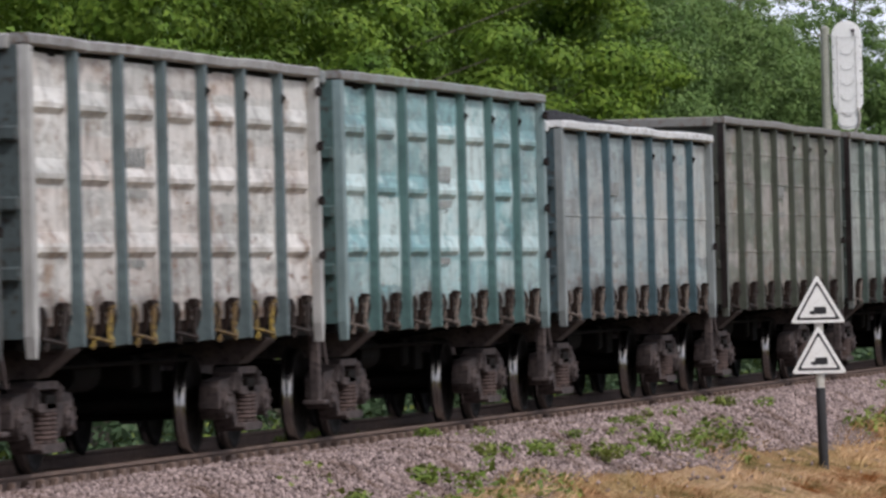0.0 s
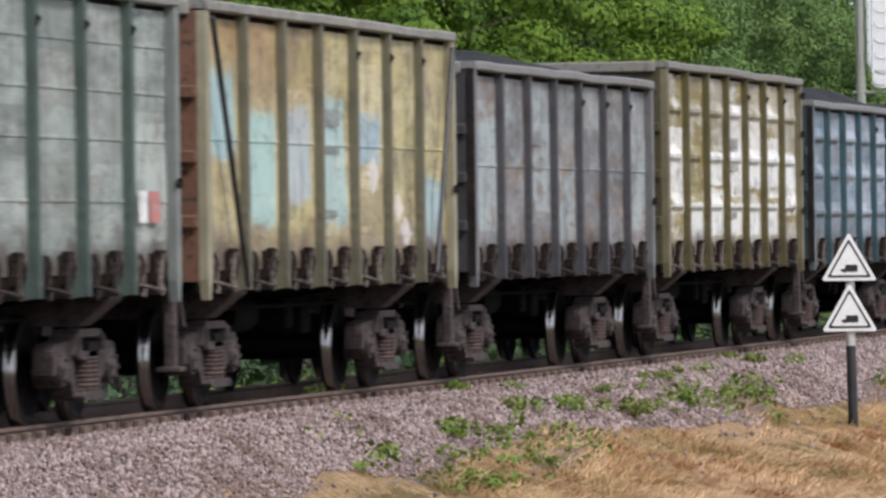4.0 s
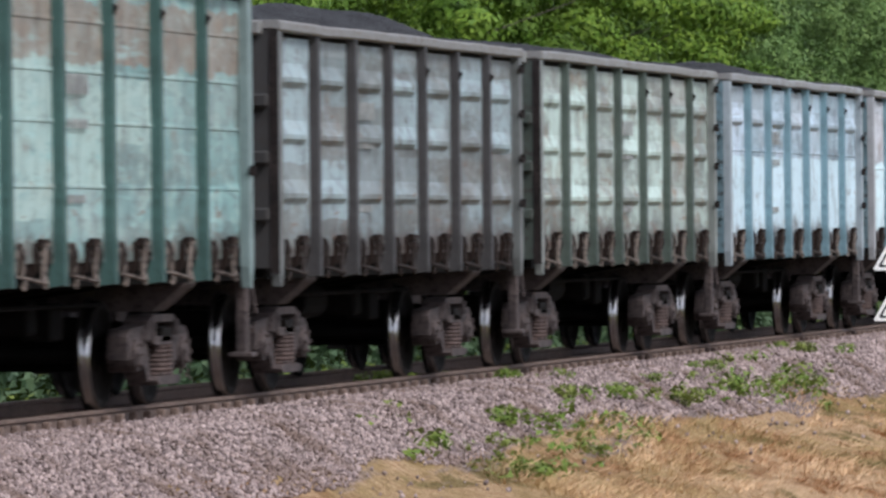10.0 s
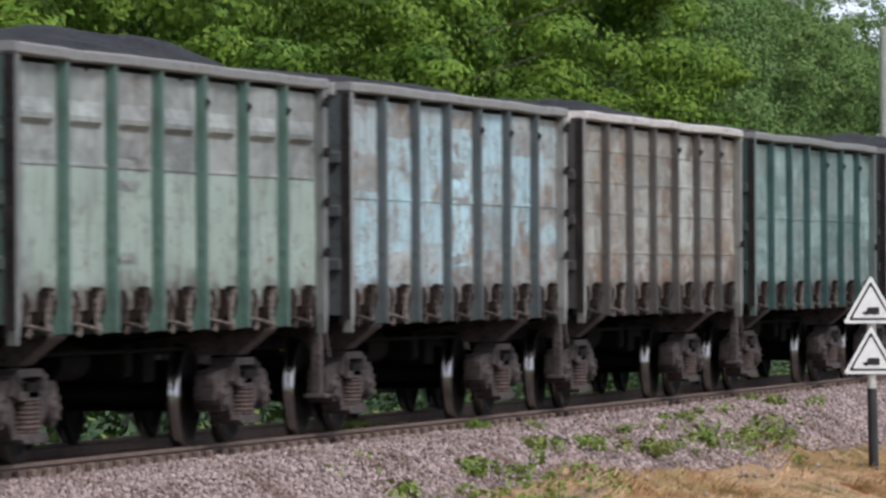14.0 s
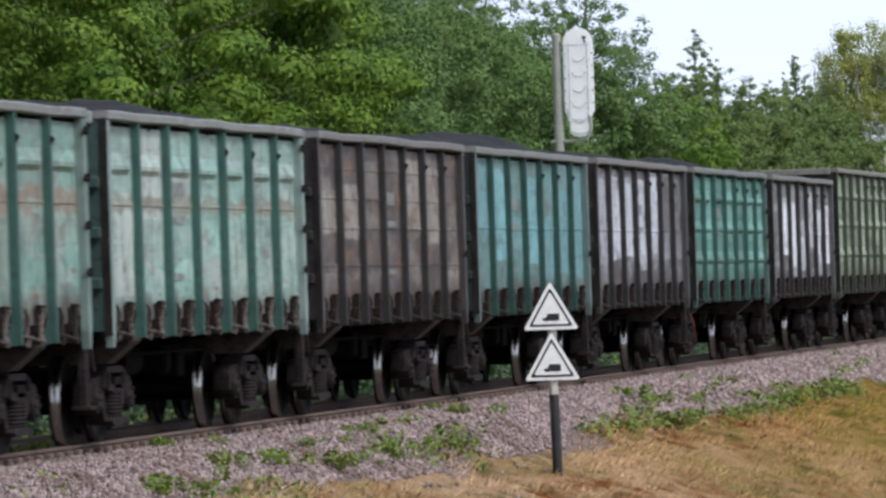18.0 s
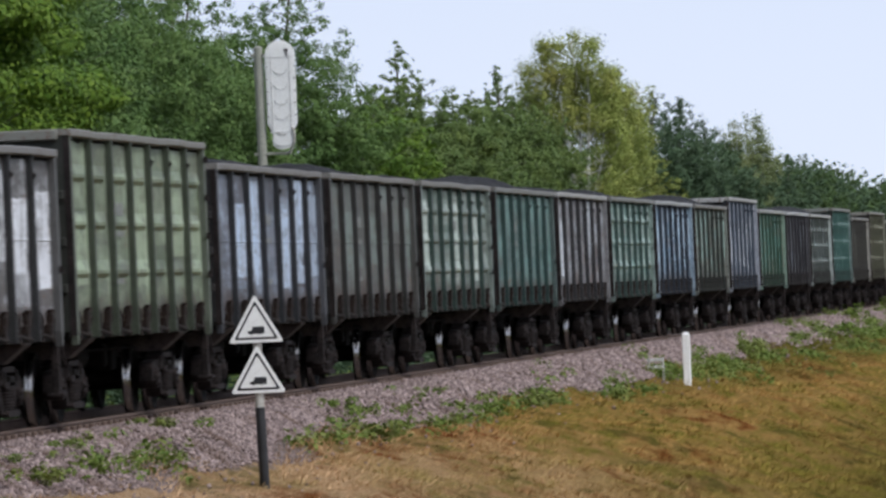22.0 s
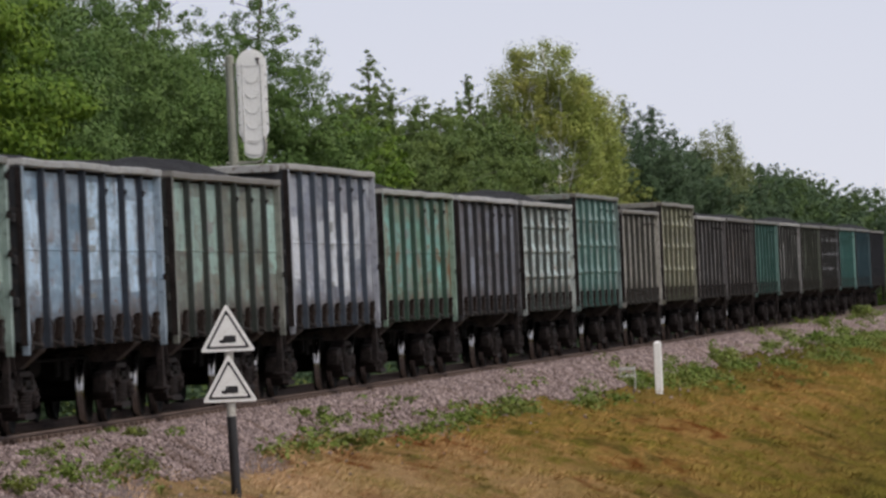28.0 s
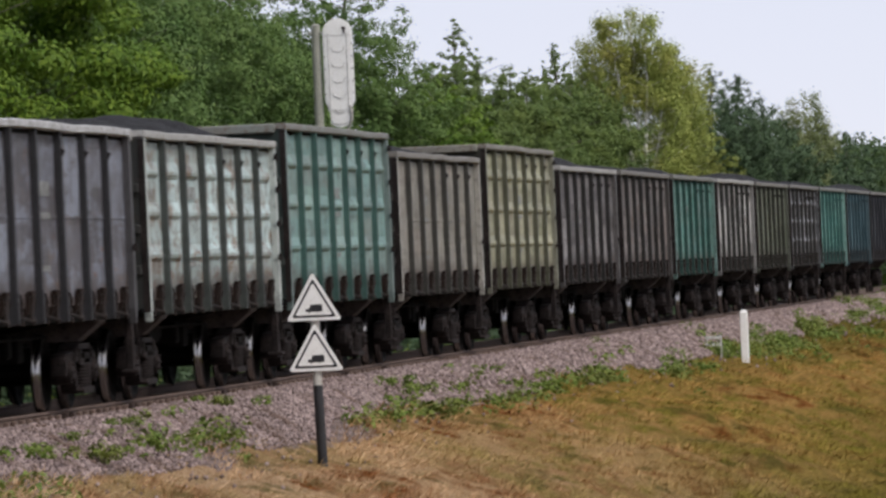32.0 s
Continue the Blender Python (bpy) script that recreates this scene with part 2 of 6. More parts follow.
# soot plus the deep shade under the body, put into one near-black tone
M_UNDER = worn("sooty_shaded_underframe", (0.004, 0.0038, 0.0036, 1), (0.008, 0.007, 0.0065, 1), (0.003, 0.003, 0.003, 1), 0.9, spec=0.05)
M_AXBOX = worn("rusty_axle_box", (0.04, 0.030, 0.030, 1), (0.095, 0.066, 0.06, 1), (0.014, 0.012, 0.012, 1), 0.75, 0.0, 1.3, 22, spec=0.15)


# near-black cheek colour standing in for the shaded recess behind the hooks
M_CAVITY = worn("shaded_cheek", (0.014, 0.011, 0.010, 1), (0.03, 0.02, 0.017, 1), (0.006, 0.005, 0.005, 1), 0.9, spec=0.05)


def latch_paint(name, a, b, c):
    """Hatch ironwork, each hook with its own share of bare, painted and rusty metal."""
    k = Net(name, 0.75)
    k.bsdf.inputs["Specular IOR Level"].default_value = 0.2
    r = k.obrandom()
    big = k.step(k.math("ADD", k.noise(5, 4), k.math("MULTIPLY", k.math("SUBTRACT", r, 0.5), 0.35)), 0.42, 0.58)
    col = k.mix(big, a, b)
    col = k.mix(k.step(k.noise(16, 4), 0.5, 0.62), col, c)
    k.base(col)
    k.bump(k.noise(30, 3), 0.3, 0.006)
    return k.mat


M_LATCH = latch_paint("rusty_latch", (0.2, 0.165, 0.145, 1), (0.045, 0.032, 0.027, 1), (0.018, 0.015, 0.014, 1))
M_LATCH_D = latch_paint("dark_latch", (0.045, 0.036, 0.034, 1), (0.022, 0.014, 0.012, 1), (0.01, 0.009, 0.008, 1))
M_LATCH_Y = latch_paint("yellow_latch", (0.40, 0.29, 0.06, 1), (0.15, 0.10, 0.05, 1), (0.06, 0.045, 0.035, 1))
M_COAL = worn("coal", (0.012, 0.012, 0.014, 1), (0.03, 0.03, 0.034, 1), (0.05, 0.05, 0.055, 1), 0.75, 0, 3, 25, 1.0, 0.05, spec=0.12)
# sleeper concrete darkened in its colour for the shade under the train
M_WOOD = worn("sleeper_concrete", (0.045, 0.038, 0.035, 1), (0.03, 0.026, 0.024, 1), (0.018, 0.016, 0.015, 1), 0.9, spec=0.1)
M_WHITE = worn("white_enamel", (0.9, 0.9, 0.9, 1), (0.86, 0.86, 0.86, 1), (0.74, 0.73, 0.71, 1), 0.5, 0, 4, 30, 0.1)
M_PALE = worn("chipped_white", (0.72, 0.72, 0.72, 1), (0.55, 0.55, 0.55, 1), (0.36, 0.35, 0.33, 1), 0.6, 0, 5, 14, 0.2)
M_BLACK = worn("black_paint", (0.012, 0.012, 0.014, 1), (0.025, 0.025, 0.03, 1), None, 0.5)
M_GREYPIPE = worn("grey_post_paint", (0.5, 0.49, 0.46, 1), (0.38, 0.36, 0.33, 1), (0.28, 0.25, 0.22, 1), 0.6, 0, 6)
M_MAST = worn("concrete_mast", (0.36, 0.36, 0.31, 1), (0.28, 0.29, 0.25, 1), (0.2, 0.2, 0.17, 1), 0.85, 0, 2)
M_BARK = worn("bark", (0.09, 0.075, 0.06, 1), (0.14, 0.12, 0.10, 1), (0.05, 0.04, 0.035, 1), 0.9, 0, 2, 14, 0.8, 0.03)
M_BIRCH = worn("birch_bark", (0.8, 0.78, 0.74, 1), (0.68, 0.66, 0.62, 1), (0.08, 0.075, 0.07, 1), 0.7, 0, 2, 9, 0.3, 0.01)


def leaf_paint(name, c1, c2, c3):
    k = Net(name, 0.55)
    r = k.island()
    col = k.mix(r, c1, c2)
    col = k.mix(k.step(k.noise(0.45, 3), 0.45, 0.7), col, c3)
    k.base(col)
    k.bsdf.inputs["Specular IOR Level"].default_value = 0.15
    tr = k.n.new("ShaderNodeBsdfTranslucent")
    k.put(tr.inputs["Color"], col)
    mx = k.n.new("ShaderNodeMixShader")
    mx.inputs[0].default_value = 0.12
    k.l.new(k.bsdf.outputs[0], mx.inputs[1])
    k.l.new(tr.outputs[0], mx.inputs[2])
    k.l.new(mx.outputs[0], k.n["Material Output"].inputs["Surface"])
    return k.mat


# dark third tone, in random clumps, puts the crowns' shadow gaps into colour
M_LEAF_A = leaf_paint("leaves_bright", (0.078, 0.152, 0.016, 1), (0.17, 0.255, 0.033, 1), (0.056, 0.118, 0.014, 1))
M_LEAF_B = leaf_paint("leaves_cool", (0.088, 0.158, 0.042, 1), (0.15, 0.222, 0.066, 1), (0.07, 0.135, 0.036, 1))
M_LEAF_E = leaf_paint("leaves_dark", (0.085, 0.14, 0.04, 1), (0.14, 0.195, 0.058, 1), (0.125, 0.17, 0.04, 1))
M_LEAF_C = leaf_paint("leaves_birch", (0.22, 0.28, 0.06, 1), (0.37, 0.415, 0.125, 1), (0.33, 0.32, 0.085, 1))
M_LEAF_F = leaf_paint("leaves_olive", (0.13, 0.175, 0.035, 1), (0.22, 0.255, 0.07, 1), (0.19, 0.20, 0.05, 1))
M_LEAF_D = leaf_paint("needles_dark", (0.052, 0.095, 0.046, 1), (0.092, 0.135, 0.07, 1), (0.062, 0.105, 0.054, 1))
M_LEAF_H = leaf_paint("leaves_far_dark", (0.055, 0.10, 0.035, 1), (0.095, 0.145, 0.05, 1), (0.075, 0.115, 0.035, 1))
M_LEAF_G = leaf_paint("leaves_far_birch", (0.17, 0.215, 0.085, 1), (0.26, 0.30, 0.14, 1), (0.21, 0.235, 0.10, 1))
M_WEED = leaf_paint("weed_leaves", (0.085, 0.145, 0.022, 1), (0.19, 0.245, 0.055, 1), (0.17, 0.19, 0.05, 1))


def sward(k, r, gain):
    """Straw, rust-brown and olive patches, drawn out along the bank."""
    n1 = k.step(k.noise(0.7, 6, k.scaled((0.55, 0.22, 1)), 0.65), 0.44, 0.52)
    n2 = k.step(k.noise(1.0, 6, k.scaled((0.5, 0.2, 1), (31, 7, 0)), 0.65), 0.48, 0.54)
    n3 = k.step(k.noise(3.2, 5, k.scaled((0.6, 0.22, 1), (3, 17, 0))), 0.40, 0.62)
    s = k.n.new("ShaderNodeSeparateXYZ")
    k.l.new(k.co, s.inputs[0])
    gold = k.step(s.outputs["Y"], 92, 140)
    straw = k.mix(gold, k.mix(r, lin(206, 176, 144, gain), lin(168, 136, 104, gain)), k.mix(r, lin(184, 148, 92, gain), lin(150, 115, 66, gain)))
    brown = k.mix(r, lin(138, 82, 42, gain), lin(98, 58, 30, gain))
    olive = k.mix(r, lin(134, 122, 54, gain), lin(102, 97, 40, gain))
    dark = k.mix(r, lin(84, 84, 38, gain), lin(62, 66, 30, gain))
    lush = k.step(k.math("ADD", s.outputs["X"], k.math("MULTIPLY", k.noise(0.2, 3), 5.0)), -8.4, -4.6)
    n1 = k.math("MULTIPLY", n1, k.math("ADD", k.math("MULTIPLY", gold, 0.6), 0.4))
    col = k.mix(n1, k.mix(k.math("MULTIPLY", n2, n3), straw, brown), k.mix(n3, olive, straw))
    col = k.mix(k.math("MULTIPLY", lush, 0.9), col, k.mix(n3, olive, dark))
    belt = k.math("MULTIPLY", k.step(s.outputs["Y"], 135, 230), k.step(k.math("ADD", s.outputs["X"], k.math("MULTIPLY", k.noise(0.8, 4, k.scaled((1, 0.12, 1), (5, 3, 0))), 3.0)), -9.6, -11.4))
    col = k.mix(k.math("MULTIPLY", belt, 0.8), col, k.mix(n3, lin(96, 100, 44, gain), lin(60, 68, 28, gain)))
    n4 = k.step(k.noise(1.5, 6, k.scaled((0.5, 0.2, 1), (11, 27, 0)), 0.65), 0.56, 0.62)
    return k.mix(k.math("MULTIPLY", n4, 0.6), col, dark)


def grass_paint():
    k = Net("dry_grass", 0.9)
    k.bsdf.inputs["Specular IOR Level"].default_value = 0.05
    k.base(sward(k, k.island(), 1.22))
    return k.mat


M_GRASS = grass_paint()


def ground_paint():
    k = Net("verge_soil", 0.95)
    k.bsdf.inputs["Specular IOR Level"].default_value = 0.0
    s = k.n.new("ShaderNodeSeparateXYZ")
    k.l.new(k.co, s.inputs[0])
    fine = k.noise(9, 5)
    col = sward(k, k.step(fine, 0.34, 0.66), 0.8)
    col = k.mix(k.math("MULTIPLY", k.step(k.noise(22, 5, k.scaled((1, 0.5, 1)), 0.7), 0.5, 0.62), 0.4), col, lin(84, 66, 42))
    v = k.voronoi(24)
    sc = k.n.new("ShaderNodeSeparateColor")
    k.l.new(v.outputs["Color"], sc.inputs[0])
    stone = k.mix(sc.outputs[0], lin(118, 104, 102), lin(172, 155, 150))
    stone = k.mix(k.step(v.outputs["Distance"], 0.45, 0.7), stone, lin(80, 70, 66))
    edge = k.math("ADD", s.outputs["X"], k.math("MULTIPLY", k.math("SUBTRACT", k.noise(1.3, 5, k.scaled((1, 0.12, 1))), 0.5), 3.2))
    isrock = k.step(edge, -13.5, -13.7)
    far = k.step(edge, -19.6, -19.9)
    wild = k.mix(fine, lin(24, 32, 14), lin(46, 58, 24))
    col = k.mix(isrock, col, stone)
    col = k.mix(far, col, wild)
    # oil and brake dust between the rails, darkened further for the train's shadow
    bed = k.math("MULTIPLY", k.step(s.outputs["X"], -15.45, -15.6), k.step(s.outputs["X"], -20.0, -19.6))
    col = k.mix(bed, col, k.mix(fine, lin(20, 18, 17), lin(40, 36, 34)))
    k.base(col)
    k.bump(k.math("ADD", k.math("MULTIPLY", v.outputs["Distance"], 4.0), fine), 0.6, 0.05)
    return k.mat


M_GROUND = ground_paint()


def stone_paint():
    k = Net("ballast_stone", 0.9)
    k.bsdf.inputs["Specular IOR Level"].default_value = 0.08
    r = k.island()
    col = k.mix(r, lin(104, 91, 91), lin(176, 158, 155))
    col = k.mix(k.step(k.noise(1.3, 4), 0.5, 0.7), col, lin(110, 92, 84))
    k.base(col)
    return k.mat


M_STONE = stone_paint()


# ---------------------------------------------------------------- mesh helpers
def box(bm, x0, x1, y0, y1, z0, z1, chamfer=0.0):
    r = bmesh.ops.create_cube(bm, size=1.0)
    vs = r["verts"]
    for v in vs:
        v.co = Vector((x0 + (v.co.x + 0.5) * (x1 - x0), y0 + (v.co.y + 0.5) * (y1 - y0), z0 + (v.co.z + 0.5) * (z1 - z0)))
    if chamfer:
        es = list({e for v in vs for e in v.link_edges})
        bmesh.ops.bevel(bm, geom=es, offset=chamfer, segments=1, affect="EDGES")
    return vs


def prism(bm, outline, axis, a, b):
    """An outline of (u, z) pairs drawn out along an axis from a to b."""
    rings = []
    for s in (a, b):
        rings.append([bm.verts.new((s, u, z) if axis == "x" else (u, s, z)) for u, z in outline])
    n = len(outline)
    for i in range(n):
        bm.faces.new((rings[0][i], rings[0][(i + 1) % n], rings[1][(i + 1) % n], rings[1][i]))
    bm.faces.new(rings[0][::-1])
    bm.faces.new(rings[1])


def tube(bm, p, q, r0, r1=None, seg=10):
    p, q = Vector(p), Vector(q)
    d = q - p
    m = Matrix.Translation((p + q) / 2) @ d.to_track_quat("Z", "Y").to_matrix().to_4x4()
    bmesh.ops.create_cone(bm, cap_ends=True, segments=seg, radius1=r0, radius2=r0 if r1 is None else r1, depth=d.length, matrix=m)


def lathe(bm, profile, seg=28):
    """A profile of (x, radius) pairs turned round the x axis."""
    rings = [[bm.verts.new((x, r * math.cos(2 * math.pi * i / seg), r * math.sin(2 * math.pi * i / seg))) for i in range(seg)] for x, r in profile]
    for a, b in zip(rings, rings[1:]):
        for i in range(seg):
            bm.faces.new((a[i], a[(i + 1) % seg], b[(i + 1) % seg], b[i]))
    bm.faces.new(rings[0])
    bm.faces.new(rings[-1][::-1])


def mesh_of(name, bm, *materials, smooth=False):
    bmesh.ops.recalc_face_normals(bm, faces=bm.faces)
    me = bpy.data.meshes.new(name)
    bm.to_mesh(me)
    bm.free()
    for m in materials:
        me.materials.append(m)
    if smooth:
        for p in me.polygons:
            p.use_smooth = True
    return me


def raw_mesh(name, verts, faces, material):
    """A mesh from arrays of vertices and equal-sided faces."""
    me = bpy.data.meshes.new(name)
    verts, faces = np.asarray(verts, dtype=np.float32), np.asarray(faces, dtype=np.int32)
    me.vertices.add(len(verts))
    me.vertices.foreach_set("co", verts.ravel())
    n = faces.shape[1]
    me.loops.add(faces.size)
    me.loops.foreach_set("vertex_index", faces.ravel())
    me.polygons.add(len(faces))
    me.polygons.foreach_set("loop_start", np.arange(0, faces.size, n, dtype=np.int32))
    me.update(calc_edges=True)
    me.materials.append(material)
    return me


def part(name, bm, material, parent, label=""):
    me = bm if isinstance(bm, bpy.types.Mesh) else mesh_of(name, bm, material)
    ob = new(name, me)
    ob.parent = parent
    if label:
        tagged(ob, label)
    return ob


# ---------------------------------------------------------------- ground and track
def height(x, y):
    """The lie of the land: level across the track bed, falling to the verge, rising again to the camera."""
    xs = [-900, -60, -30, -22, -19.9, -18.5, -17.9, -15.55, -15.38, -14.75, -14.25, -13.25, -12.7, -11.2, -9.0, -6.5, -3.5, 40, 900]
    zs = [-1.0, -1.0, -0.9, -0.9, -0.75, -0.14, -0.13, -0.21, -0.135, -0.135, -0.2, -0.8, -0.93, -1.38, -2.2, -3.05, -3.5, -3.75, -3.75]
    z = float(np.interp(x, xs, zs))
    near = max(0.0, min(1.0, (48 - y) / 38.0))
    if x > -12:
        z += near * min(1.0, (x + 12) / 8) * 3.7
    if x > -13:
        w = min(1.0, (x + 13) / 1.5)
        z += w * 0.24 * noise.noise((x * 0.45, y * 0.16, 9.0)) + w * 0.07 * noise.noise((x * 1.7, y * 0.45, 1.0))
        z += w * 0.17 * noise.noise((x * 0.9, y * 0.25, 5.0)) + w * (0.12 + 0.2 * min(1, max(0, (x + 12) / 3))) * noise.noise((x * 0.33, y * 0.07, 3.0)) + w * 0.05 * noise.noise((x * 1.3, y * 0.5, 7.0))
    return z


def ground_sheet():
    xs = [-1500, -400, -120, -60, -40, -32, -27, -24, -22] + list(np.arange(-21, -12.0, 0.25)) + list(np.arange(-12, 4.1, 0.5)) + [8, 16, 30, 80, 300, 1500]
    ys = [-300, -60, -20, 0, 10, 20, 30, 40, 50, 60] + list(np.arange(64, 260, 1.0)) + list(np.arange(260, 520, 6.0)) + [560, 640, 760, 900, 1200, 2000, 4000]
    verts = [(x, y, height(x, y)) for y in ys for x in xs]
    n = len(xs)
    faces = [(j * n + i, j * n + i + 1, (j + 1) * n + i + 1, (j + 1) * n + i) for j in range(len(ys) - 1) for i in range(n - 1)]
    me = raw_mesh("ground", verts, faces, M_GROUND)
    for p in me.polygons:
        p.use_smooth = True
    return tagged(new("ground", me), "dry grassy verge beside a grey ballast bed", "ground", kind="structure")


ground = ground_sheet()


track = tagged(new("railway_track"), "single railway track of rusty rails on sleepers", "railway track", kind="structure")


def rail(x, label):
    bm = bmesh.new()
    half = [(0.036, 0.0), (0.036, -0.03), (0.012, -0.045), (0.009, -0.13), (0.066, -0.16), (0.066, -0.18)]
    outline = [(x + u, z) for u, z in half] + [(x - u, z) for u, z in half[::-1]]
    prism(bm, outline, "y", -40, 1500)
    return part("rail", bm, M_RAIL, track, label)


rail(AXIS + 0.796, "rusty steel rail on concrete sleepers in ballast")
rail(AXIS - 0.796, "rusty steel rail on the far side of the track")

# ---------------------------------------------------------------- wagon meshes
FLOOR_Z, SHEET_X = 1.30, 1.46


def side_sheet(top, ribbed, sd, y0=-6.36, y1=6.36, seams=1):
    """Dented sheets between the posts; pressed ribs where the wagon has them (1: three rows, 2: the upper row alone)."""
    bm = bmesh.new()
    rng = np.random.RandomState(sd)
    hi = top - 0.15
    span = hi - FLOOR_Z
    ribs = [FLOOR_Z + span * q for q in ((), (0.29, 0.56, 0.82), (0.80,))[ribbed]]
    rise, bulge = [-0.10, -0.085, -0.045, 0.0, 0.06, 0.13], [0, 0.008, 0.05, 0.055, 0.03, 0]
    zs = list(np.linspace(FLOOR_Z, hi, 15))
    for rz in ribs:
        zs = [z for z in zs if abs(z - rz) > 0.15] + [rz + q for q in rise]
    seam_zs = [FLOOR_Z + span * q for q in (((0.52,), (0.27, 0.50, 0.68, 0.86))[seams] if not ribbed else (0.60,) if ribbed == 2 else ())]
    for sz in seam_zs:
        zs = [z for z in zs if abs(z - sz) > 0.04] + [sz - 0.016, sz - 0.012, sz + 0.012, sz + 0.016]
    zs.sort()
    ys = np.linspace(y0, y1, 85 if y1 - y0 > 5 else 13)
    ph = rng.rand(3) * 20
    grid = []
    for z in zs:
        row = []
        for y in ys:
            b = ((y + 6.3) / 1.8) % 1.0
            free = min(1.0, 7 * min(b, 1 - b))
            ends = max(0.0, min(1.0, 8 * (min(b, 1 - b) - 0.09)))
            x = SHEET_X + 0.034 * free * noise.noise((y * 0.9 + ph[0], z * 1.1 + ph[1], ph[2])) + 0.012 * free * noise.noise((y * 2.3, z * 2.6 + ph[0], ph[1]))
            for rz in ribs:
                x += ends * float(np.interp(z - rz, rise, bulge))
            x += 0.010 if any(abs(z - sz) < 0.014 for sz in seam_zs) else 0.0
            row.append(bm.verts.new((x, y, z)))
        grid.append(row)
    for a, b in zip(grid, grid[1:]):
        for i in range(len(ys) - 1):
            bm.faces.new((a[i], a[i + 1], b[i + 1], b[i]))
    back = [bm.verts.new((SHEET_X - 0.05, y, z)) for y, z in ((y0, zs[0]), (y1, zs[0]), (y1, zs[-1]), (y0, zs[-1]))]
    bm.faces.new(back)
    return mesh_of("side_sheet", bm, M_CAST)


def end_sheet(top):
    bm = bmesh.new()
    box(bm, -1.462, 1.462, -0.03, 0.0, FLOOR_Z - 0.1, top - 0.08)
    return mesh_of("end_wall", bm, M_CAST)


def end_rib_mesh():
    bm = bmesh.new()
    box(bm, -1.46, 1.46, 0.0, 0.085, -0.065, 0.065, 0.02)
    return mesh_of("end_rib", bm, M_CAST)


def end_stile_mesh(top):
    bm = bmesh.new()
    box(bm, -0.05, 0.05, 0.0, 0.07, FLOOR_Z - 0.1, top - 0.1, 0.012)
    return mesh_of("end_stile", bm, M_CAST)


def post_mesh(top):
    bm = bmesh.new()
    out_ = [(-0.085, 1.42), (0.085, 1.42), (0.062, 1.545), (-0.062, 1.545)]
    lo = [bm.verts.new((x, y, 1.12 if x > 1.5 else 1.10)) for y, x in out_]
    up = [bm.verts.new((x, y, top - 0.08)) for y, x in out_]
    for i in range(4):
        bm.faces.new((lo[i], lo[(i + 1) % 4], up[(i + 1) % 4], up[i]))
    bm.faces.new(lo), bm.faces.new(up)
    box(bm, 1.545, 1.553, -0.055, 0.055, 1.11, 1.5, 0.003)
    return mesh_of("side_post", bm, M_CAST)


def corner_mesh(top):
    bm = bmesh.new()
    prism(bm, [(0.0, 1.22), (0.05, 1.03), (0.11, 1.03), (0.19, 1.26), (0.19, top - 0.08), (0.0, top - 0.08)], "x", 1.463, 1.548)
    return mesh_of("corner_post", bm, M_CAST)


# added dark strip over the corner's end face, standing in for gap shade
def end_shade_mesh(top):
    bm = bmesh.new()
    box(bm, 1.463, 1.55, -0.012, -0.002, 1.15, top - 0.10, 0.002)
    return mesh_of("end_angle", bm, M_CAST_D)


def side_rim(top, sd):
    """The top chord, knocked out of line by years of loading."""
    bm = bmesh.new()
    sec = [(1.39, -0.085), (1.405, -0.10), (1.55, -0.10), (1.565, -0.085), (1.565, -0.018), (1.55, 0.0), (1.405, 0.0), (1.39, -0.018)]
    rings = []
    for y in np.linspace(-6.39, 6.39, 33):
        ease = min(1.0, (6.39 - abs(y)) / 0.8)
        dz = ease * (0.020 * noise.noise((y * 0.45, sd * 3.1, top)) + 0.009 * noise.noise((y * 1.6, sd * 5.0, top)))
        dx = ease * 0.03 * noise.noise((y * 0.5, sd * 7.7, top + 4))
        rings.append([bm.verts.new((x + dx, y, top + z + dz)) for x, z in sec])
    for a, b in zip(rings, rings[1:]):
        for i in range(8):
            bm.faces.new((a[i], a[(i + 1) % 8], b[(i + 1) % 8], b[i]))
    bm.faces.new(rings[0]), bm.faces.new(rings[-1])
    return mesh_of("top_rim", bm, M_CAST)


# added dark strip that stands in for the shadow under the rim
def rim_angle(top):
    bm = bmesh.new()
    box(bm, 1.42, 1.445, -6.36, 6.36, top - 0.17, top - 0.095)
    return mesh_of("rim_angle", bm, M_UNDER)


def end_rim(top):
    bm = bmesh.new()
    box(bm, -1.40, 1.40, -0.08, 0.09, top - 0.14, top - 0.002, 0.018)
    return mesh_of("end_rim", bm, M_CAST)


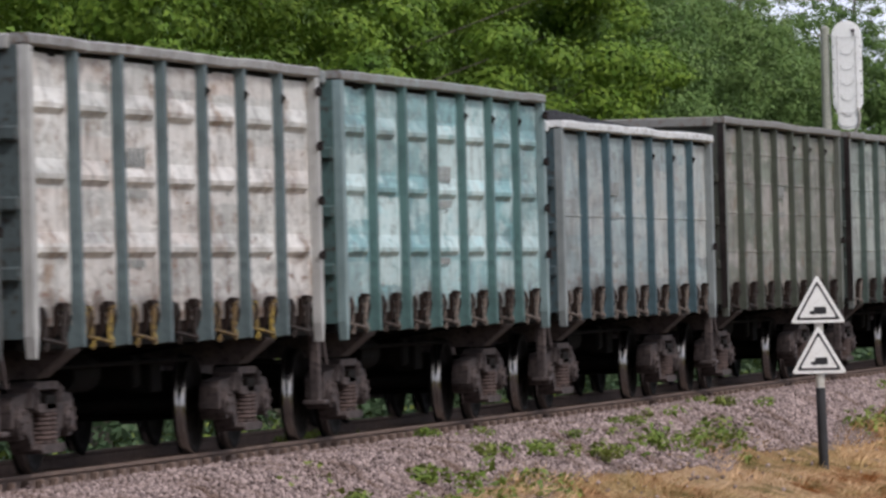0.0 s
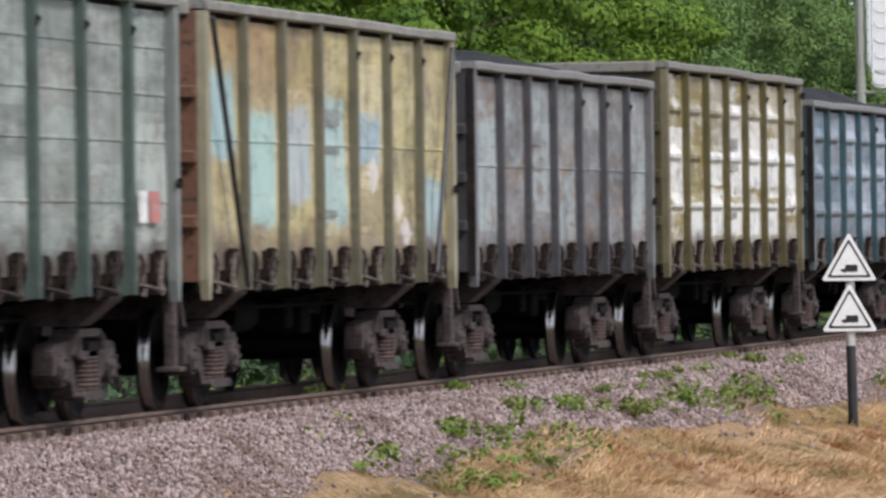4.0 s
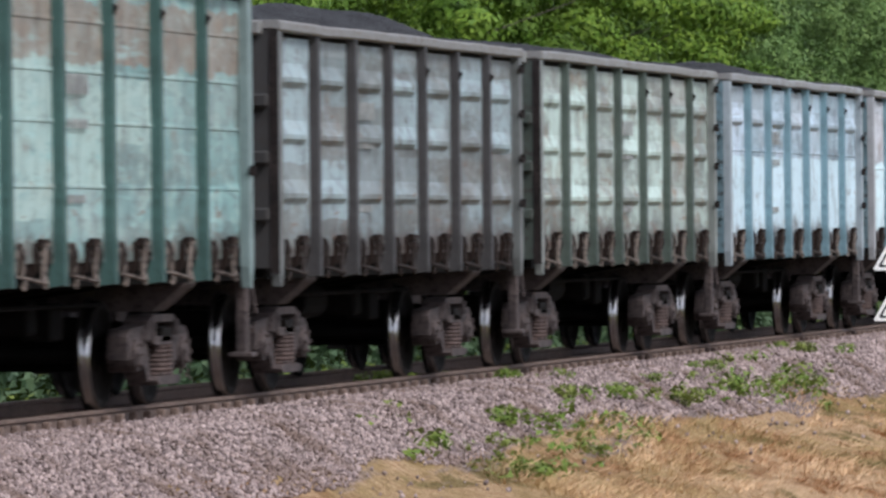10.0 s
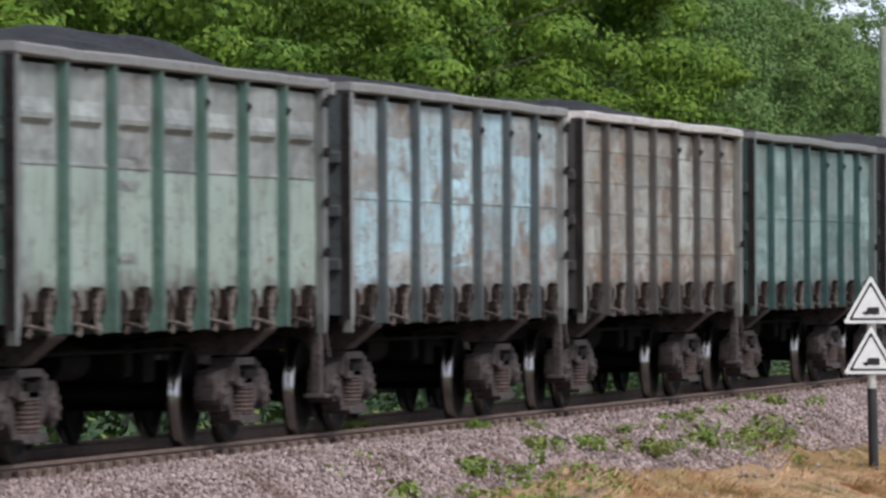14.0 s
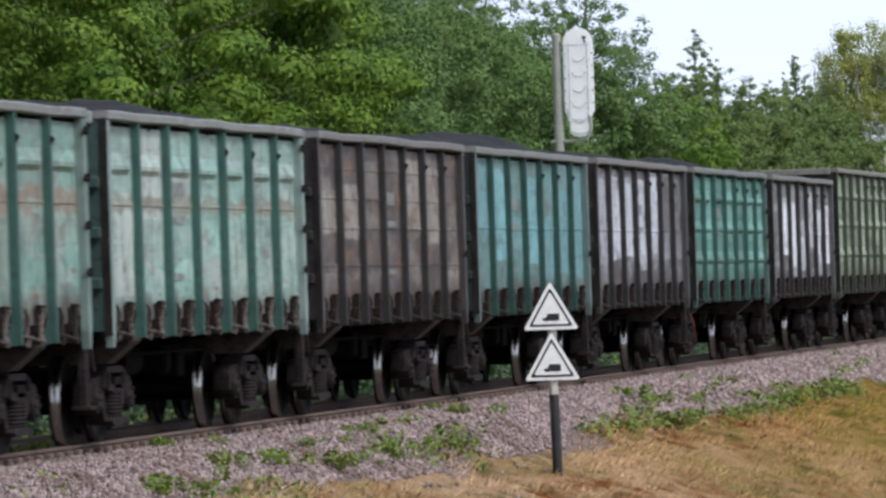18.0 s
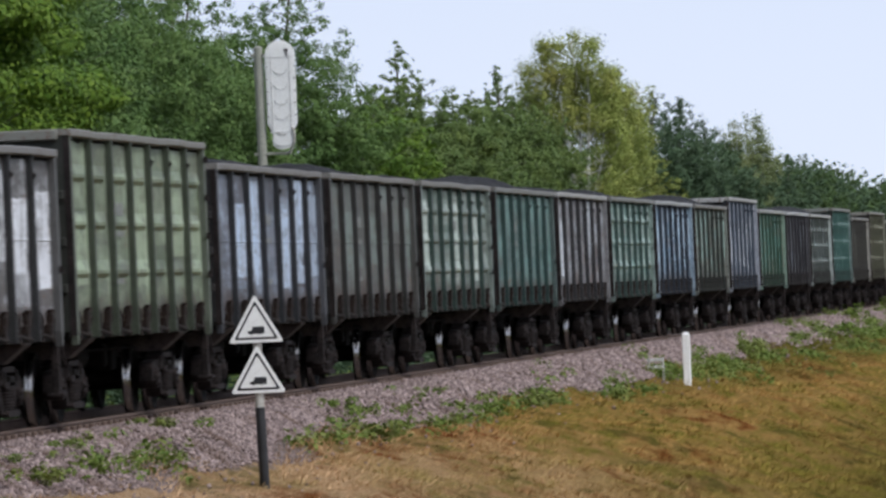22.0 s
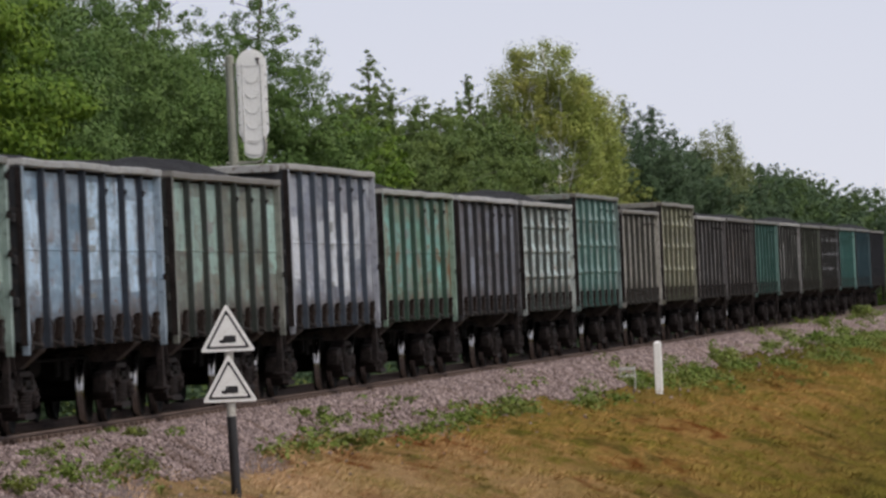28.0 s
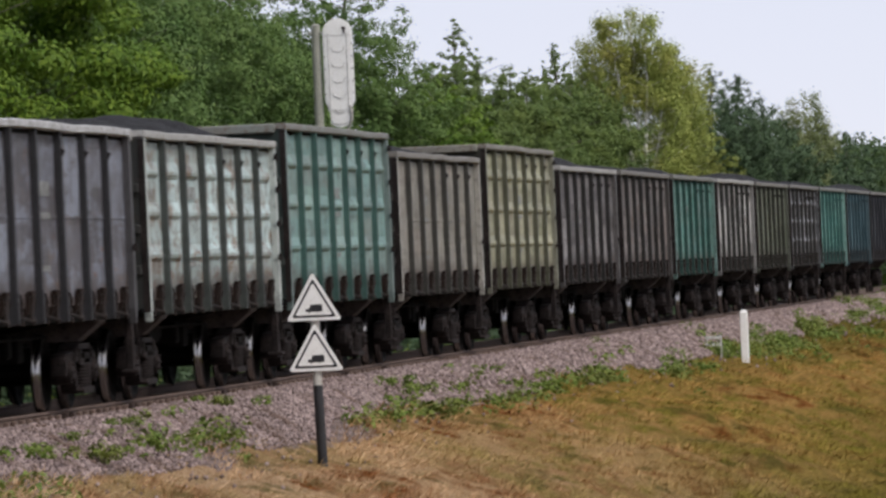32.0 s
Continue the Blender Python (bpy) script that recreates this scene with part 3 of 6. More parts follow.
def latch_mesh():
    """The hook, cheeks and rocker of one bottom hatch; recess shade darkens the cheeks' colour."""
    bm = bmesh.new()
    hook = [(1.475, 1.38), (1.505, 1.38), (1.525, 1.32), (1.515, 1.24), (1.51, 1.12), (1.53, 1.06), (1.515, 1.01), (1.485, 1.04), (1.485, 1.24), (1.48, 1.31)]
    for y, k, w in ((0.34, 0.0, 0.04), (-0.3, -0.02, 0.02)):
        prism(bm, [(u + k, z - 0.5 * abs(k)) for u, z in hook], "y", y - w, y + w)
    tube(bm, (1.495, 0.2, 1.385), (1.495, 0.46, 1.385), 0.036, None, 8)
    tube(bm, (1.49, -0.46, 1.12), (1.53, 0.3, 1.06), 0.018, None, 6)
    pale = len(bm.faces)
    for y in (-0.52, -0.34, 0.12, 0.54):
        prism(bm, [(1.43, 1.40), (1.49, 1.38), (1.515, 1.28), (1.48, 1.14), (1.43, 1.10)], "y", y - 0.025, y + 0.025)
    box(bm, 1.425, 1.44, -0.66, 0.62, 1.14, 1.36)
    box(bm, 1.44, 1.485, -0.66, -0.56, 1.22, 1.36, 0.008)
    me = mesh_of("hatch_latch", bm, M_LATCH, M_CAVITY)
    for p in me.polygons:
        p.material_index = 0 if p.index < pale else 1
    return me


def hinge_mesh():
    bm = bmesh.new()
    box(bm, 1.548, 1.572, -0.12, 0.13, -0.022, 0.022, 0.006)
    tube(bm, (1.575, -0.03, -0.045), (1.575, -0.03, 0.045), 0.03, None, 8)
    return mesh_of("end_hinge", bm, M_CAST_D)


def post_hook_mesh():
    """A small lashing hook near the head of a post."""
    bm = bmesh.new()
    tube(bm, (1.545, 0.0, 0.0), (1.578, 0.0, -0.012), 0.024, 0.02, 8)
    box(bm, 1.546, 1.56, -0.04, 0.04, -0.06, 0.03, 0.005)
    return mesh_of("post_hook", bm, M_CAST_D)


def body_bolster_mesh():
    """The cross beam over a bogie, tapering under the sill."""
    bm = bmesh.new()
    prism(bm, [(-1.41, 1.22), (1.41, 1.22), (1.41, 1.08), (1.12, 0.845), (-1.12, 0.845), (-1.41, 1.08)], "y", -0.26, 0.26)
    for s in (-1, 1):
        box(bm, s * 1.25 - 0.14, s * 1.25 + 0.14, -0.29, 0.29, 1.05, 1.09, 0.008)
    return mesh_of("body_bolster", bm, M_CAST)


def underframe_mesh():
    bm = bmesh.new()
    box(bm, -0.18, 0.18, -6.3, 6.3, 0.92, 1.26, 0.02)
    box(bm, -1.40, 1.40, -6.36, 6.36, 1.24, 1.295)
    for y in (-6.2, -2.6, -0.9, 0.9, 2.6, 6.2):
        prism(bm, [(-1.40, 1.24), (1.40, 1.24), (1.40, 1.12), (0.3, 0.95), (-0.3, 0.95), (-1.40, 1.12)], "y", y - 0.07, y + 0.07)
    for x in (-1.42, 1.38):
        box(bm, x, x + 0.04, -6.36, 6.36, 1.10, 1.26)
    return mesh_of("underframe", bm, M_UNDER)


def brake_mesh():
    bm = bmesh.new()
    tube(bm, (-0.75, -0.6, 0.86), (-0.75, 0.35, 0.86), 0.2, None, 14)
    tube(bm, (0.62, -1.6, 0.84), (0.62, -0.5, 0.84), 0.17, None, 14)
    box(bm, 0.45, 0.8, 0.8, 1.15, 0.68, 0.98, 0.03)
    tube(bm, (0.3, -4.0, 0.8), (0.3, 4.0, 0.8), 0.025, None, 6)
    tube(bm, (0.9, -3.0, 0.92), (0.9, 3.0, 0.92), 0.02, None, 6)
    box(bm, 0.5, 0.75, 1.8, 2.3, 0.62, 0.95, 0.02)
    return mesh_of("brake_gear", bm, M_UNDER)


def coupler_mesh():
    bm = bmesh.new()
    box(bm, -0.09, 0.09, 0.0, 0.42, 0.96, 1.14, 0.02)
    prism(bm, [(-0.2, 0.42), (0.2, 0.42), (0.24, 0.58), (0.1, 0.68), (0.02, 0.55), (-0.12, 0.66), (-0.22, 0.6)], "y", 0, 1)
    vs = [v for v in bm.verts if v.index == -1 or True]
    bm.verts.ensure_lookup_table()
    for v in bm.verts[-14:]:
        u, s, z = v.co
        v.co = Vector((u, z, 0.86 + 0.4 * s))
    box(bm, -0.32, 0.32, -0.05, 0.05, 0.84, 1.26, 0.02)
    return mesh_of("coupler", bm, M_CAST)


def lever_mesh():
    """Uncoupling lever, hose and foot step at the wagon's end."""
    bm = bmesh.new()
    box(bm, 1.36, 1.46, -0.06, 0.08, 0.42, 1.15, 0.012)
    box(bm, 1.30, 1.52, -0.12, 0.16, 0.40, 0.445, 0.01)
    tube(bm, (0.2, 0.1, 1.12), (1.45, 0.1, 1.2), 0.02, None, 6)
    tube(bm, (1.45, 0.1, 1.2), (1.5, 0.16, 0.8), 0.02, None, 6)
    tube(bm, (0.45, 0.1, 0.95), (0.35, 0.45, 0.62), 0.03, None, 8)
    return mesh_of("end_step", bm, M_CAST)


def ladder_mesh(top):
    bm = bmesh.new()
    for x in (1.02, 1.36):
        box(bm, x - 0.02, x + 0.02, 0.06, 0.11, 1.2, top - 0.15)
    for z in np.arange(1.35, top - 0.2, 0.33):
        tube(bm, (1.02, 0.09, z), (1.36, 0.09, z), 0.014, None, 6)
    return mesh_of("ladder", bm, M_UNDER)


def side_frame_mesh():
    """Cast bogie side: an arch with a window, slim columns, a spring seat that stands out, two jaws."""
    bm = bmesh.new()
    x0, x1 = 0.93, 1.13
    # arch round the upper window
    prism(bm, [(-0.66, 0.60), (-0.54, 0.77), (-0.40, 0.82), (0.40, 0.82), (0.54, 0.77), (0.66, 0.60), (0.54, 0.60), (0.42, 0.73), (0.34, 0.75), (-0.34, 0.75), (-0.42, 0.73), (-0.54, 0.60)], "x", x0, 1.17)
    # lower edge of the window
    prism(bm, [(-0.46, 0.555), (0.46, 0.555), (0.46, 0.615), (0.40, 0.63), (-0.40, 0.63), (-0.46, 0.615)], "x", x0, 1.20)
    # spring seat
    prism(bm, [(-0.40, 0.20), (0.40, 0.20), (0.47, 0.24), (0.42, 0.28), (-0.42, 0.28), (-0.47, 0.24)], "x", x0, 1.215)
    for s in (-1, 1):
        prism(bm, [(s * 0.66, 0.66), (s * 0.50, 0.66), (s * 0.36, 0.28), (s * 0.46, 0.22), (s * 0.70, 0.50)], "x", x0, x1)
        prism(bm, [(s * 0.56, 0.73), (s * 1.10, 0.70), (s * 1.19, 0.64), (s * 1.18, 0.43), (s * 1.10, 0.43), (s * 1.08, 0.62), (s * 0.77, 0.62),
                   (s * 0.76, 0.40), (s * 0.68, 0.40), (s * 0.6, 0.62)], "x", x0, 1.12)
        box(bm, x0, 1.20, s * 0.46 - 0.05, s * 0.46 + 0.05, 0.56, 0.78, 0.02)
        box(bm, 1.09, 1.13, s * 0.62 - 0.05, s * 0.62 + 0.05, 0.60, 0.70, 0.01)
    bmesh.ops.bevel(bm, geom=list(bm.edges), offset=0.012, segments=1, affect="EDGES", clamp_overlap=True)
    return mesh_of("side_frame", bm, M_CAST)


def axle_box_mesh():
    bm = bmesh.new()
    tube(bm, (0.9, 0, 0.4785), (1.15, 0, 0.4785), 0.155, 0.15, 14)
    tube(bm, (1.15, 0, 0.4785), (1.175, 0, 0.4785), 0.125, 0.10, 14)
    box(bm, 0.95, 1.12, -0.165, 0.165, 0.46, 0.63, 0.02)
    for a in range(6):
        y, z = 0.10 * math.cos(a * math.pi / 3), 0.10 * math.sin(a * math.pi / 3)
        tube(bm, (1.165, y, 0.4785 + z), (1.19, y, 0.4785 + z), 0.018, None, 6)
    return mesh_of("axle_box", bm, M_CAST)


def spring_mesh():
    """One coil spring, its turns drawn as ridges round an upright axis."""
    bm = bmesh.new()
    prof = [(0.085, 0.275)]
    for i in range(7):
        z = 0.28 + i * 0.04
        prof += [(0.098, z), (0.105, z + 0.012), (0.098, z + 0.024), (0.08, z + 0.032)]
    prof.append((0.085, 0.565))
    rings = [[bm.verts.new((1.115 + r * math.cos(2 * math.pi * k / 12), r * math.sin(2 * math.pi * k / 12), z)) for k in range(12)] for r, z in prof]
    for a, b in zip(rings, rings[1:]):
        for k in range(12):
            bm.faces.new((a[k], a[(k + 1) % 12], b[(k + 1) % 12], b[k]))
    bm.faces.new(rings[0])
    bm.faces.new(rings[-1][::-1])
    return mesh_of("spring", bm, M_AXBOX, smooth=True)


def bolster_mesh():
    bm = bmesh.new()
    prism(bm, [(-1.2, 0.70), (-1.2, 0.58), (-0.6, 0.45), (0.6, 0.45), (1.2, 0.58), (1.2, 0.70), (0.4, 0.80), (-0.4, 0.80)], "y", -0.2, 0.2)
    tube(bm, (0, 0, 0.79), (0, 0, 0.87), 0.17, None, 14)
    for y in (-0.55, 0.55):
        tube(bm, (-0.75, y, 0.36), (0.75, y, 0.36), 0.035, None, 8)
        for x in (-0.76, 0.76):
            box(bm, x - 0.045, x + 0.045, y - 0.03 + 0.1 * (1 if y < 0 else -1) * -1, y + 0.03 + 0.1 * (1 if y < 0 else -1) * -1, 0.25, 0.62, 0.01)
    return mesh_of("bogie", bm, M_WHEEL)


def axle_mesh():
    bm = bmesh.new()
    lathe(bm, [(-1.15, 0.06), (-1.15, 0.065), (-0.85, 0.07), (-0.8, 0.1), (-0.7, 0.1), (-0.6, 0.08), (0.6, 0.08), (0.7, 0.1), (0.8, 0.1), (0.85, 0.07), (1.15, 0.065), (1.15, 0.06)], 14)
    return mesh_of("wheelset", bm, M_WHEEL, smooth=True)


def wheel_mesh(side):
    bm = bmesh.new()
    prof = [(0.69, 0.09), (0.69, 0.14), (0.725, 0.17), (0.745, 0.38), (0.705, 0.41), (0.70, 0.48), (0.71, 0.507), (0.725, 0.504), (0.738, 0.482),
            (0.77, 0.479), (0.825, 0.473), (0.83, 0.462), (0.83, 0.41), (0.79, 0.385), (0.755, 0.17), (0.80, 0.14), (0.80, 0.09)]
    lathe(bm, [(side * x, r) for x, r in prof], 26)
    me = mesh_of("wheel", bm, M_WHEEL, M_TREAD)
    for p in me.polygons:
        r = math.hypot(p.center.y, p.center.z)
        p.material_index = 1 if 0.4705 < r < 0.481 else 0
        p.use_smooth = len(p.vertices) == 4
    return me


def coal_mesh(top, sd):
    """A heap with two or three crests between the side walls."""
    rng = np.random.RandomState(sd)
    ys, xs = np.linspace(-6.3, 6.3, 64), np.linspace(-1.39, 1.39, 15)
    crests = [(rng.uniform(-5, -2.5), rng.uniform(1.5, 2.6)), (rng.uniform(-1, 1.5), rng.uniform(1.2, 2.4)), (rng.uniform(2.5, 5), rng.uniform(1.2, 2.2))]
    amp = rng.uniform(0.22, 0.42, 3)
    verts = []
    for y in ys:
        for x in xs:
            h = max(a * math.exp(-((y - c) / w) ** 2) for a, (c, w) in zip(amp, crests))
            edge = 1 - (abs(x) / 1.39) ** 2.2
            ends = min(1.0, (6.3 - abs(y)) / 0.9)
            z = top - 0.16 + (h + 0.10) * edge * ends
            z += 0.035 * noise.noise((x * 3, y * 3, sd)) + rng.uniform(-0.018, 0.018)
            verts.append((x, y, z))
    n = len(xs)
    faces = [(j * n + i, j * n + i + 1, (j + 1) * n + i + 1, (j + 1) * n + i) for j in range(len(ys) - 1) for i in range(n - 1)]
    base = len(verts)
    verts += [(-1.39, -6.3, 1.3), (1.39, -6.3, 1.3), (1.39, 6.3, 1.3), (-1.39, 6.3, 1.3)]
    faces.append((base, base + 1, base + 2, base + 3))
    return raw_mesh("coal_load", verts, faces, M_COAL)


LOW, TALL = 3.495, 3.775
EDGES = [-6.36] + [-4.5 + 1.8 * j for j in range(6)] + [6.36]
KINDS = [(h, r, v) for h in (LOW, TALL) for r in (0, 1, 2) for v in (0, 1) if (h, r) != (TALL, 2)]
SHEETS = {(h, r, v): side_sheet(h, r, 11 * v + 5 * r, seams=v) for h, r, v in KINDS}
PANELS = {(h, r, v): [side_sheet(h, r, 11 * v + 5 * r, a, b, v) for a, b in zip(EDGES, EDGES[1:])] for h, r, v in KINDS}
ENDS = {h: end_sheet(h) for h in (LOW, TALL)}
END_RIB, END_STILES = end_rib_mesh(), {h: end_stile_mesh(h) for h in (LOW, TALL)}
END_SHADES = {h: end_shade_mesh(h) for h in (LOW, TALL)}
POSTS = {h: post_mesh(h) for h in (LOW, TALL)}
CORNERS = {h: corner_mesh(h) for h in (LOW, TALL)}
RIM_SHADE_STRIPS = {h: rim_angle(h) for h in (LOW, TALL)}
RIMS = {(h, v): side_rim(h, v) for h in (LOW, TALL) for v in range(4)}
END_RIMS = {h: end_rim(h) for h in (LOW, TALL)}
LADDERS = {h: ladder_mesh(h) for h in (LOW, TALL)}
COALS = {(LOW, v): coal_mesh(LOW, v) for v in range(4)}
COALS.update({(TALL, v): coal_mesh(TALL - 0.55, 7 + v) for v in range(2)})
LATCH, HINGE, UNDER, BRAKE = latch_mesh(), hinge_mesh(), underframe_mesh(), brake_mesh()
POST_HOOK, BODY_BOLSTER = post_hook_mesh(), body_bolster_mesh()
COUPLER, LEVER, FRAME, AXBOX = coupler_mesh(), lever_mesh(), side_frame_mesh(), axle_box_mesh()
SPRING, BOLSTER, AXLE, WHEEL_R, WHEEL_L = spring_mesh(), bolster_mesh(), axle_mesh(), wheel_mesh(1), wheel_mesh(-1)
HALF_TURN = pose(0, 0, 0, 0, 0, 180)
wagons, wheelsets = [], []


def marks_mesh(lift):
    """Stencilled bars in place of the wagon's lettering."""
    bm = bmesh.new()
    for r, (z, n, w, hh) in enumerate(((2.62, 4, 0.14, 0.17), (2.34, 5, 0.10, 0.08), (1.72, 3, 0.16, 0.07))):
        for k in range(n):
            y = -2.3 + k * (w + 0.06)
            box(bm, SHEET_X + 0.014 + lift, SHEET_X + 0.018 + lift, y, y + w, z, z + hh)
    return mesh_of("stencil_panel", bm, M_STENCIL)


def rod_mesh(y0, z0, y1, z1):
    bm = bmesh.new()
    tube(bm, (1.575, y0, z0), (1.575, y1, z1), 0.028, None, 8)
    return mesh_of("diagonal_rod", bm, M_BLACK)


def hose_mesh():
    """A faded red air hose hanging in a loop at the wagon's end."""
    bm = bmesh.new()
    pts = [Vector((1.44 + 0.07 * math.sin(a), -6.5 - 0.25 * math.cos(a * 0.5), 0.95 - 0.17 * a)) for a in np.linspace(0, 3.14, 9)]
    for p, q in zip(pts, pts[1:]):
        tube(bm, p, q, 0.02, None, 8)
    return mesh_of("brake_hose", bm, M_HOSE)


def badge_mesh(y0, y1, z0, z1, material):
    bm = bmesh.new()
    box(bm, SHEET_X + 0.03, SHEET_X + 0.038, y0, y1, z0, z1)
    return mesh_of("badge", bm, material)


M_STENCIL = worn("stencil_white", (0.34, 0.35, 0.34, 1), (0.17, 0.18, 0.18, 1), (0.1, 0.1, 0.09, 1), 0.7, 0, 5, 18, 0.1)
M_HOSE = worn("faded_red_rubber", (0.16, 0.05, 0.05, 1), (0.08, 0.03, 0.03, 1), (0.04, 0.02, 0.02, 1), 0.8, 0, 5, 12, spec=0.1)
M_RED = worn("red_mark", (0.48, 0.15, 0.14, 1), (0.34, 0.14, 0.13, 1), (0.4, 0.32, 0.3, 1), 0.6, 0, 5, 12)
MARKS = {False: marks_mesh(0.0), True: marks_mesh(0.012)}


def piece(name, me, parent, m=None, paint=None, label=""):
    ob = new(name, me)
    ob.parent = parent
    if m is not None:
        ob.matrix_basis = m
    if paint:
        ob.material_slots[0].link = "OBJECT"
        ob.material_slots[0].material = paint
    if label:
        tagged(ob, label)
    return ob


def make_wagon(i, cfg):
    top = TALL if cfg["tall"] else LOW
    # later wagons take the cast steel with dimmer light in its colour
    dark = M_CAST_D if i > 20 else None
    w = new("gondola_wagon")
    tagged(w, cfg["label"], "freight wagon", "wagons of the coal train")
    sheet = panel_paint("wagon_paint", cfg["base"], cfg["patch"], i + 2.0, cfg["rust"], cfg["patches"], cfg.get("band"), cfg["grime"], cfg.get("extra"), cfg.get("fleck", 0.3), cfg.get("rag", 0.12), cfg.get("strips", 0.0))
    post = worn("post_paint", cfg["post"], tuple(c * 0.72 for c in cfg["post"][:3]) + (1,), tuple(c * 0.6 for c in cfg["post"][:3]) + (1,), 0.62, 0, 2.5, 5, 0.2, spec=0.3)
    b = cfg["base"]
    g = sum(b[:3]) / 3
    pale = 0.74 if i <= 22 else 1.45 if i in (31, 33, 34, 35, 36, 37, 38, 40, 42, 44, 46, 47, 49, 50) else 0.75
    b = tuple(0.55 * c + 0.45 * g for c in b[:3]) + (1,)
    corner = worn("corner_paint", tuple(min(0.8, c * pale) for c in b[:3]) + (1,), tuple(c * pale * 0.72 for c in b[:3]) + (1,), tuple(c * 0.5 for c in b[:3]) + (1,), 0.62, 0, 1.6, 6, 0.2, spec=0.3)
    rim = worn("rim_paint", tuple(0.35 * c + 0.65 * q for c, q in zip(b[:3], cfg["rim"][:3])) + (1,), cfg["rim"], lin(96, 82, 72), 0.6, 0, 2.0, 14, 0.3)
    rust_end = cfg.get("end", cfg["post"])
    # end wall colours carry the shade of the gaps, deepest past wagon 22
    endp = worn("shaded_end_paint", tuple(c * (0.3 if i > 22 else 0.7) for c in rust_end[:3]) + (1,), tuple(c * (0.2 if i > 22 else 0.45) for c in rust_end[:3]) + (1,), lin(46, 42, 40), 0.7, 0, 2.0, 12, 0.2)
    for m in (None, HALF_TURN):
        if m is None:
            for me in PANELS[top, cfg["ribbed"], cfg["seams"]]:
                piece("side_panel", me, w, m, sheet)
        else:
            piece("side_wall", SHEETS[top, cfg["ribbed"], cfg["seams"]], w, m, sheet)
        piece("top_rim", RIMS[top, (i + (m is not None)) % 4], w, m, rim)
        piece("rim_angle", RIM_SHADE_STRIPS[top], w, m)
        s = m or Matrix()
        for j in range(6):
            piece("side_post", POSTS[top], w, s @ pose(0, -4.5 + 1.8 * j, 0), post)
        piece("corner_post", CORNERS[top], w, s @ pose(0, -6.39, 0), corner)
        piece("corner_post", CORNERS[top], w, s @ pose(0, 6.20, 0), corner)
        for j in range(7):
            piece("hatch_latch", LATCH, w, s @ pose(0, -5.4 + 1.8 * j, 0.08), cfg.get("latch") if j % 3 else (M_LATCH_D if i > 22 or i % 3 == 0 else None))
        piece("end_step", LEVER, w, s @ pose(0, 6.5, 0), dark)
    if i not in (0, 1, 2, 5, 7, 11, 14, 15):
        # dark strip in place of the shade between two wagons
        piece("end_angle", END_SHADES[top], w, pose(0, -6.39, 0))
    for z in (0.28, 0.5, 0.72, 0.94) if cfg["ribbed"] or i in (16, 17) else (0.36,):
        piece("end_hinge", HINGE, w, pose(0, 6.28, FLOOR_Z + (top - FLOOR_Z) * z - 0.1))
    for j in (3, 4, 5):
        piece("post_hook", POST_HOOK, w, pose(0, -4.5 + 1.8 * j, top - 0.34))
    for m in (pose(0, 6.39, 0), pose(0, -6.39, 0, 0, 0, 180)):
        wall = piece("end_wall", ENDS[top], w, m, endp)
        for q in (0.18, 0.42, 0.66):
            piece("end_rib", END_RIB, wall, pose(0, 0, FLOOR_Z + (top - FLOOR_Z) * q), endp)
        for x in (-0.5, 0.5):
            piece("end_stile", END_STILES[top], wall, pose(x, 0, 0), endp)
        piece("end_rim", END_RIMS[top], w, m, rim)
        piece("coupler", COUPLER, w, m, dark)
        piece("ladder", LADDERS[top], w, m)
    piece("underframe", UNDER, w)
    for y in (-4.325, 4.325):
        piece("body_bolster", BODY_BOLSTER, w, pose(0, y, 0))
    marks = piece("stencil_panel", MARKS[cfg["ribbed"] > 0], w, pose(0, 1.8 * (i % 2), 0.25 * (top - LOW)), None, "row of small white painted bars")
    tagged(marks, kind="stuff")
    for words2, me, m in cfg.get("more", ()):
        piece(words2, me, w, m)
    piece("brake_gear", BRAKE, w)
    heap = COALS[(top, i % 4)] if not cfg["tall"] else COALS[(top, i % 2)]
    piece("coal_load", heap, w, None, None, "heaped black coal")
    for y in (-4.325, 4.325):
        bogie = piece("bogie", BOLSTER, w, pose(0, y, 0))
        for m in (Matrix(), HALF_TURN):
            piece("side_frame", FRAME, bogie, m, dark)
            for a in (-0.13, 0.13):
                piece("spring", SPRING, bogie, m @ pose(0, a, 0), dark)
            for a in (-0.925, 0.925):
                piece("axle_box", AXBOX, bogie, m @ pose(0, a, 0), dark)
        for a in (-0.925, 0.925):
            ws = new("wheelset", AXLE)
            ws.parent = w
            ws.matrix_parent_inverse = pose(0, y + a, 0.4785)
            piece("wheel", WHEEL_R, ws)
            piece("wheel", WHEEL_L, ws)
            wheelsets.append(ws)
    wagons.append((w, i))
    return w


# index, tall, ribbed, sheets, posts, patch colour, rust, patch share, grime, words
def C(t, deep=0.78):
    g = sum(t) / 3
    r, gr, b, _ = lin(*(g + (c - g) * deep for c in t), 1.12)
    return (r, gr * 0.985, min(0.92, b * (1.03 if deep < 0.9 else 1.0)), 1.0)


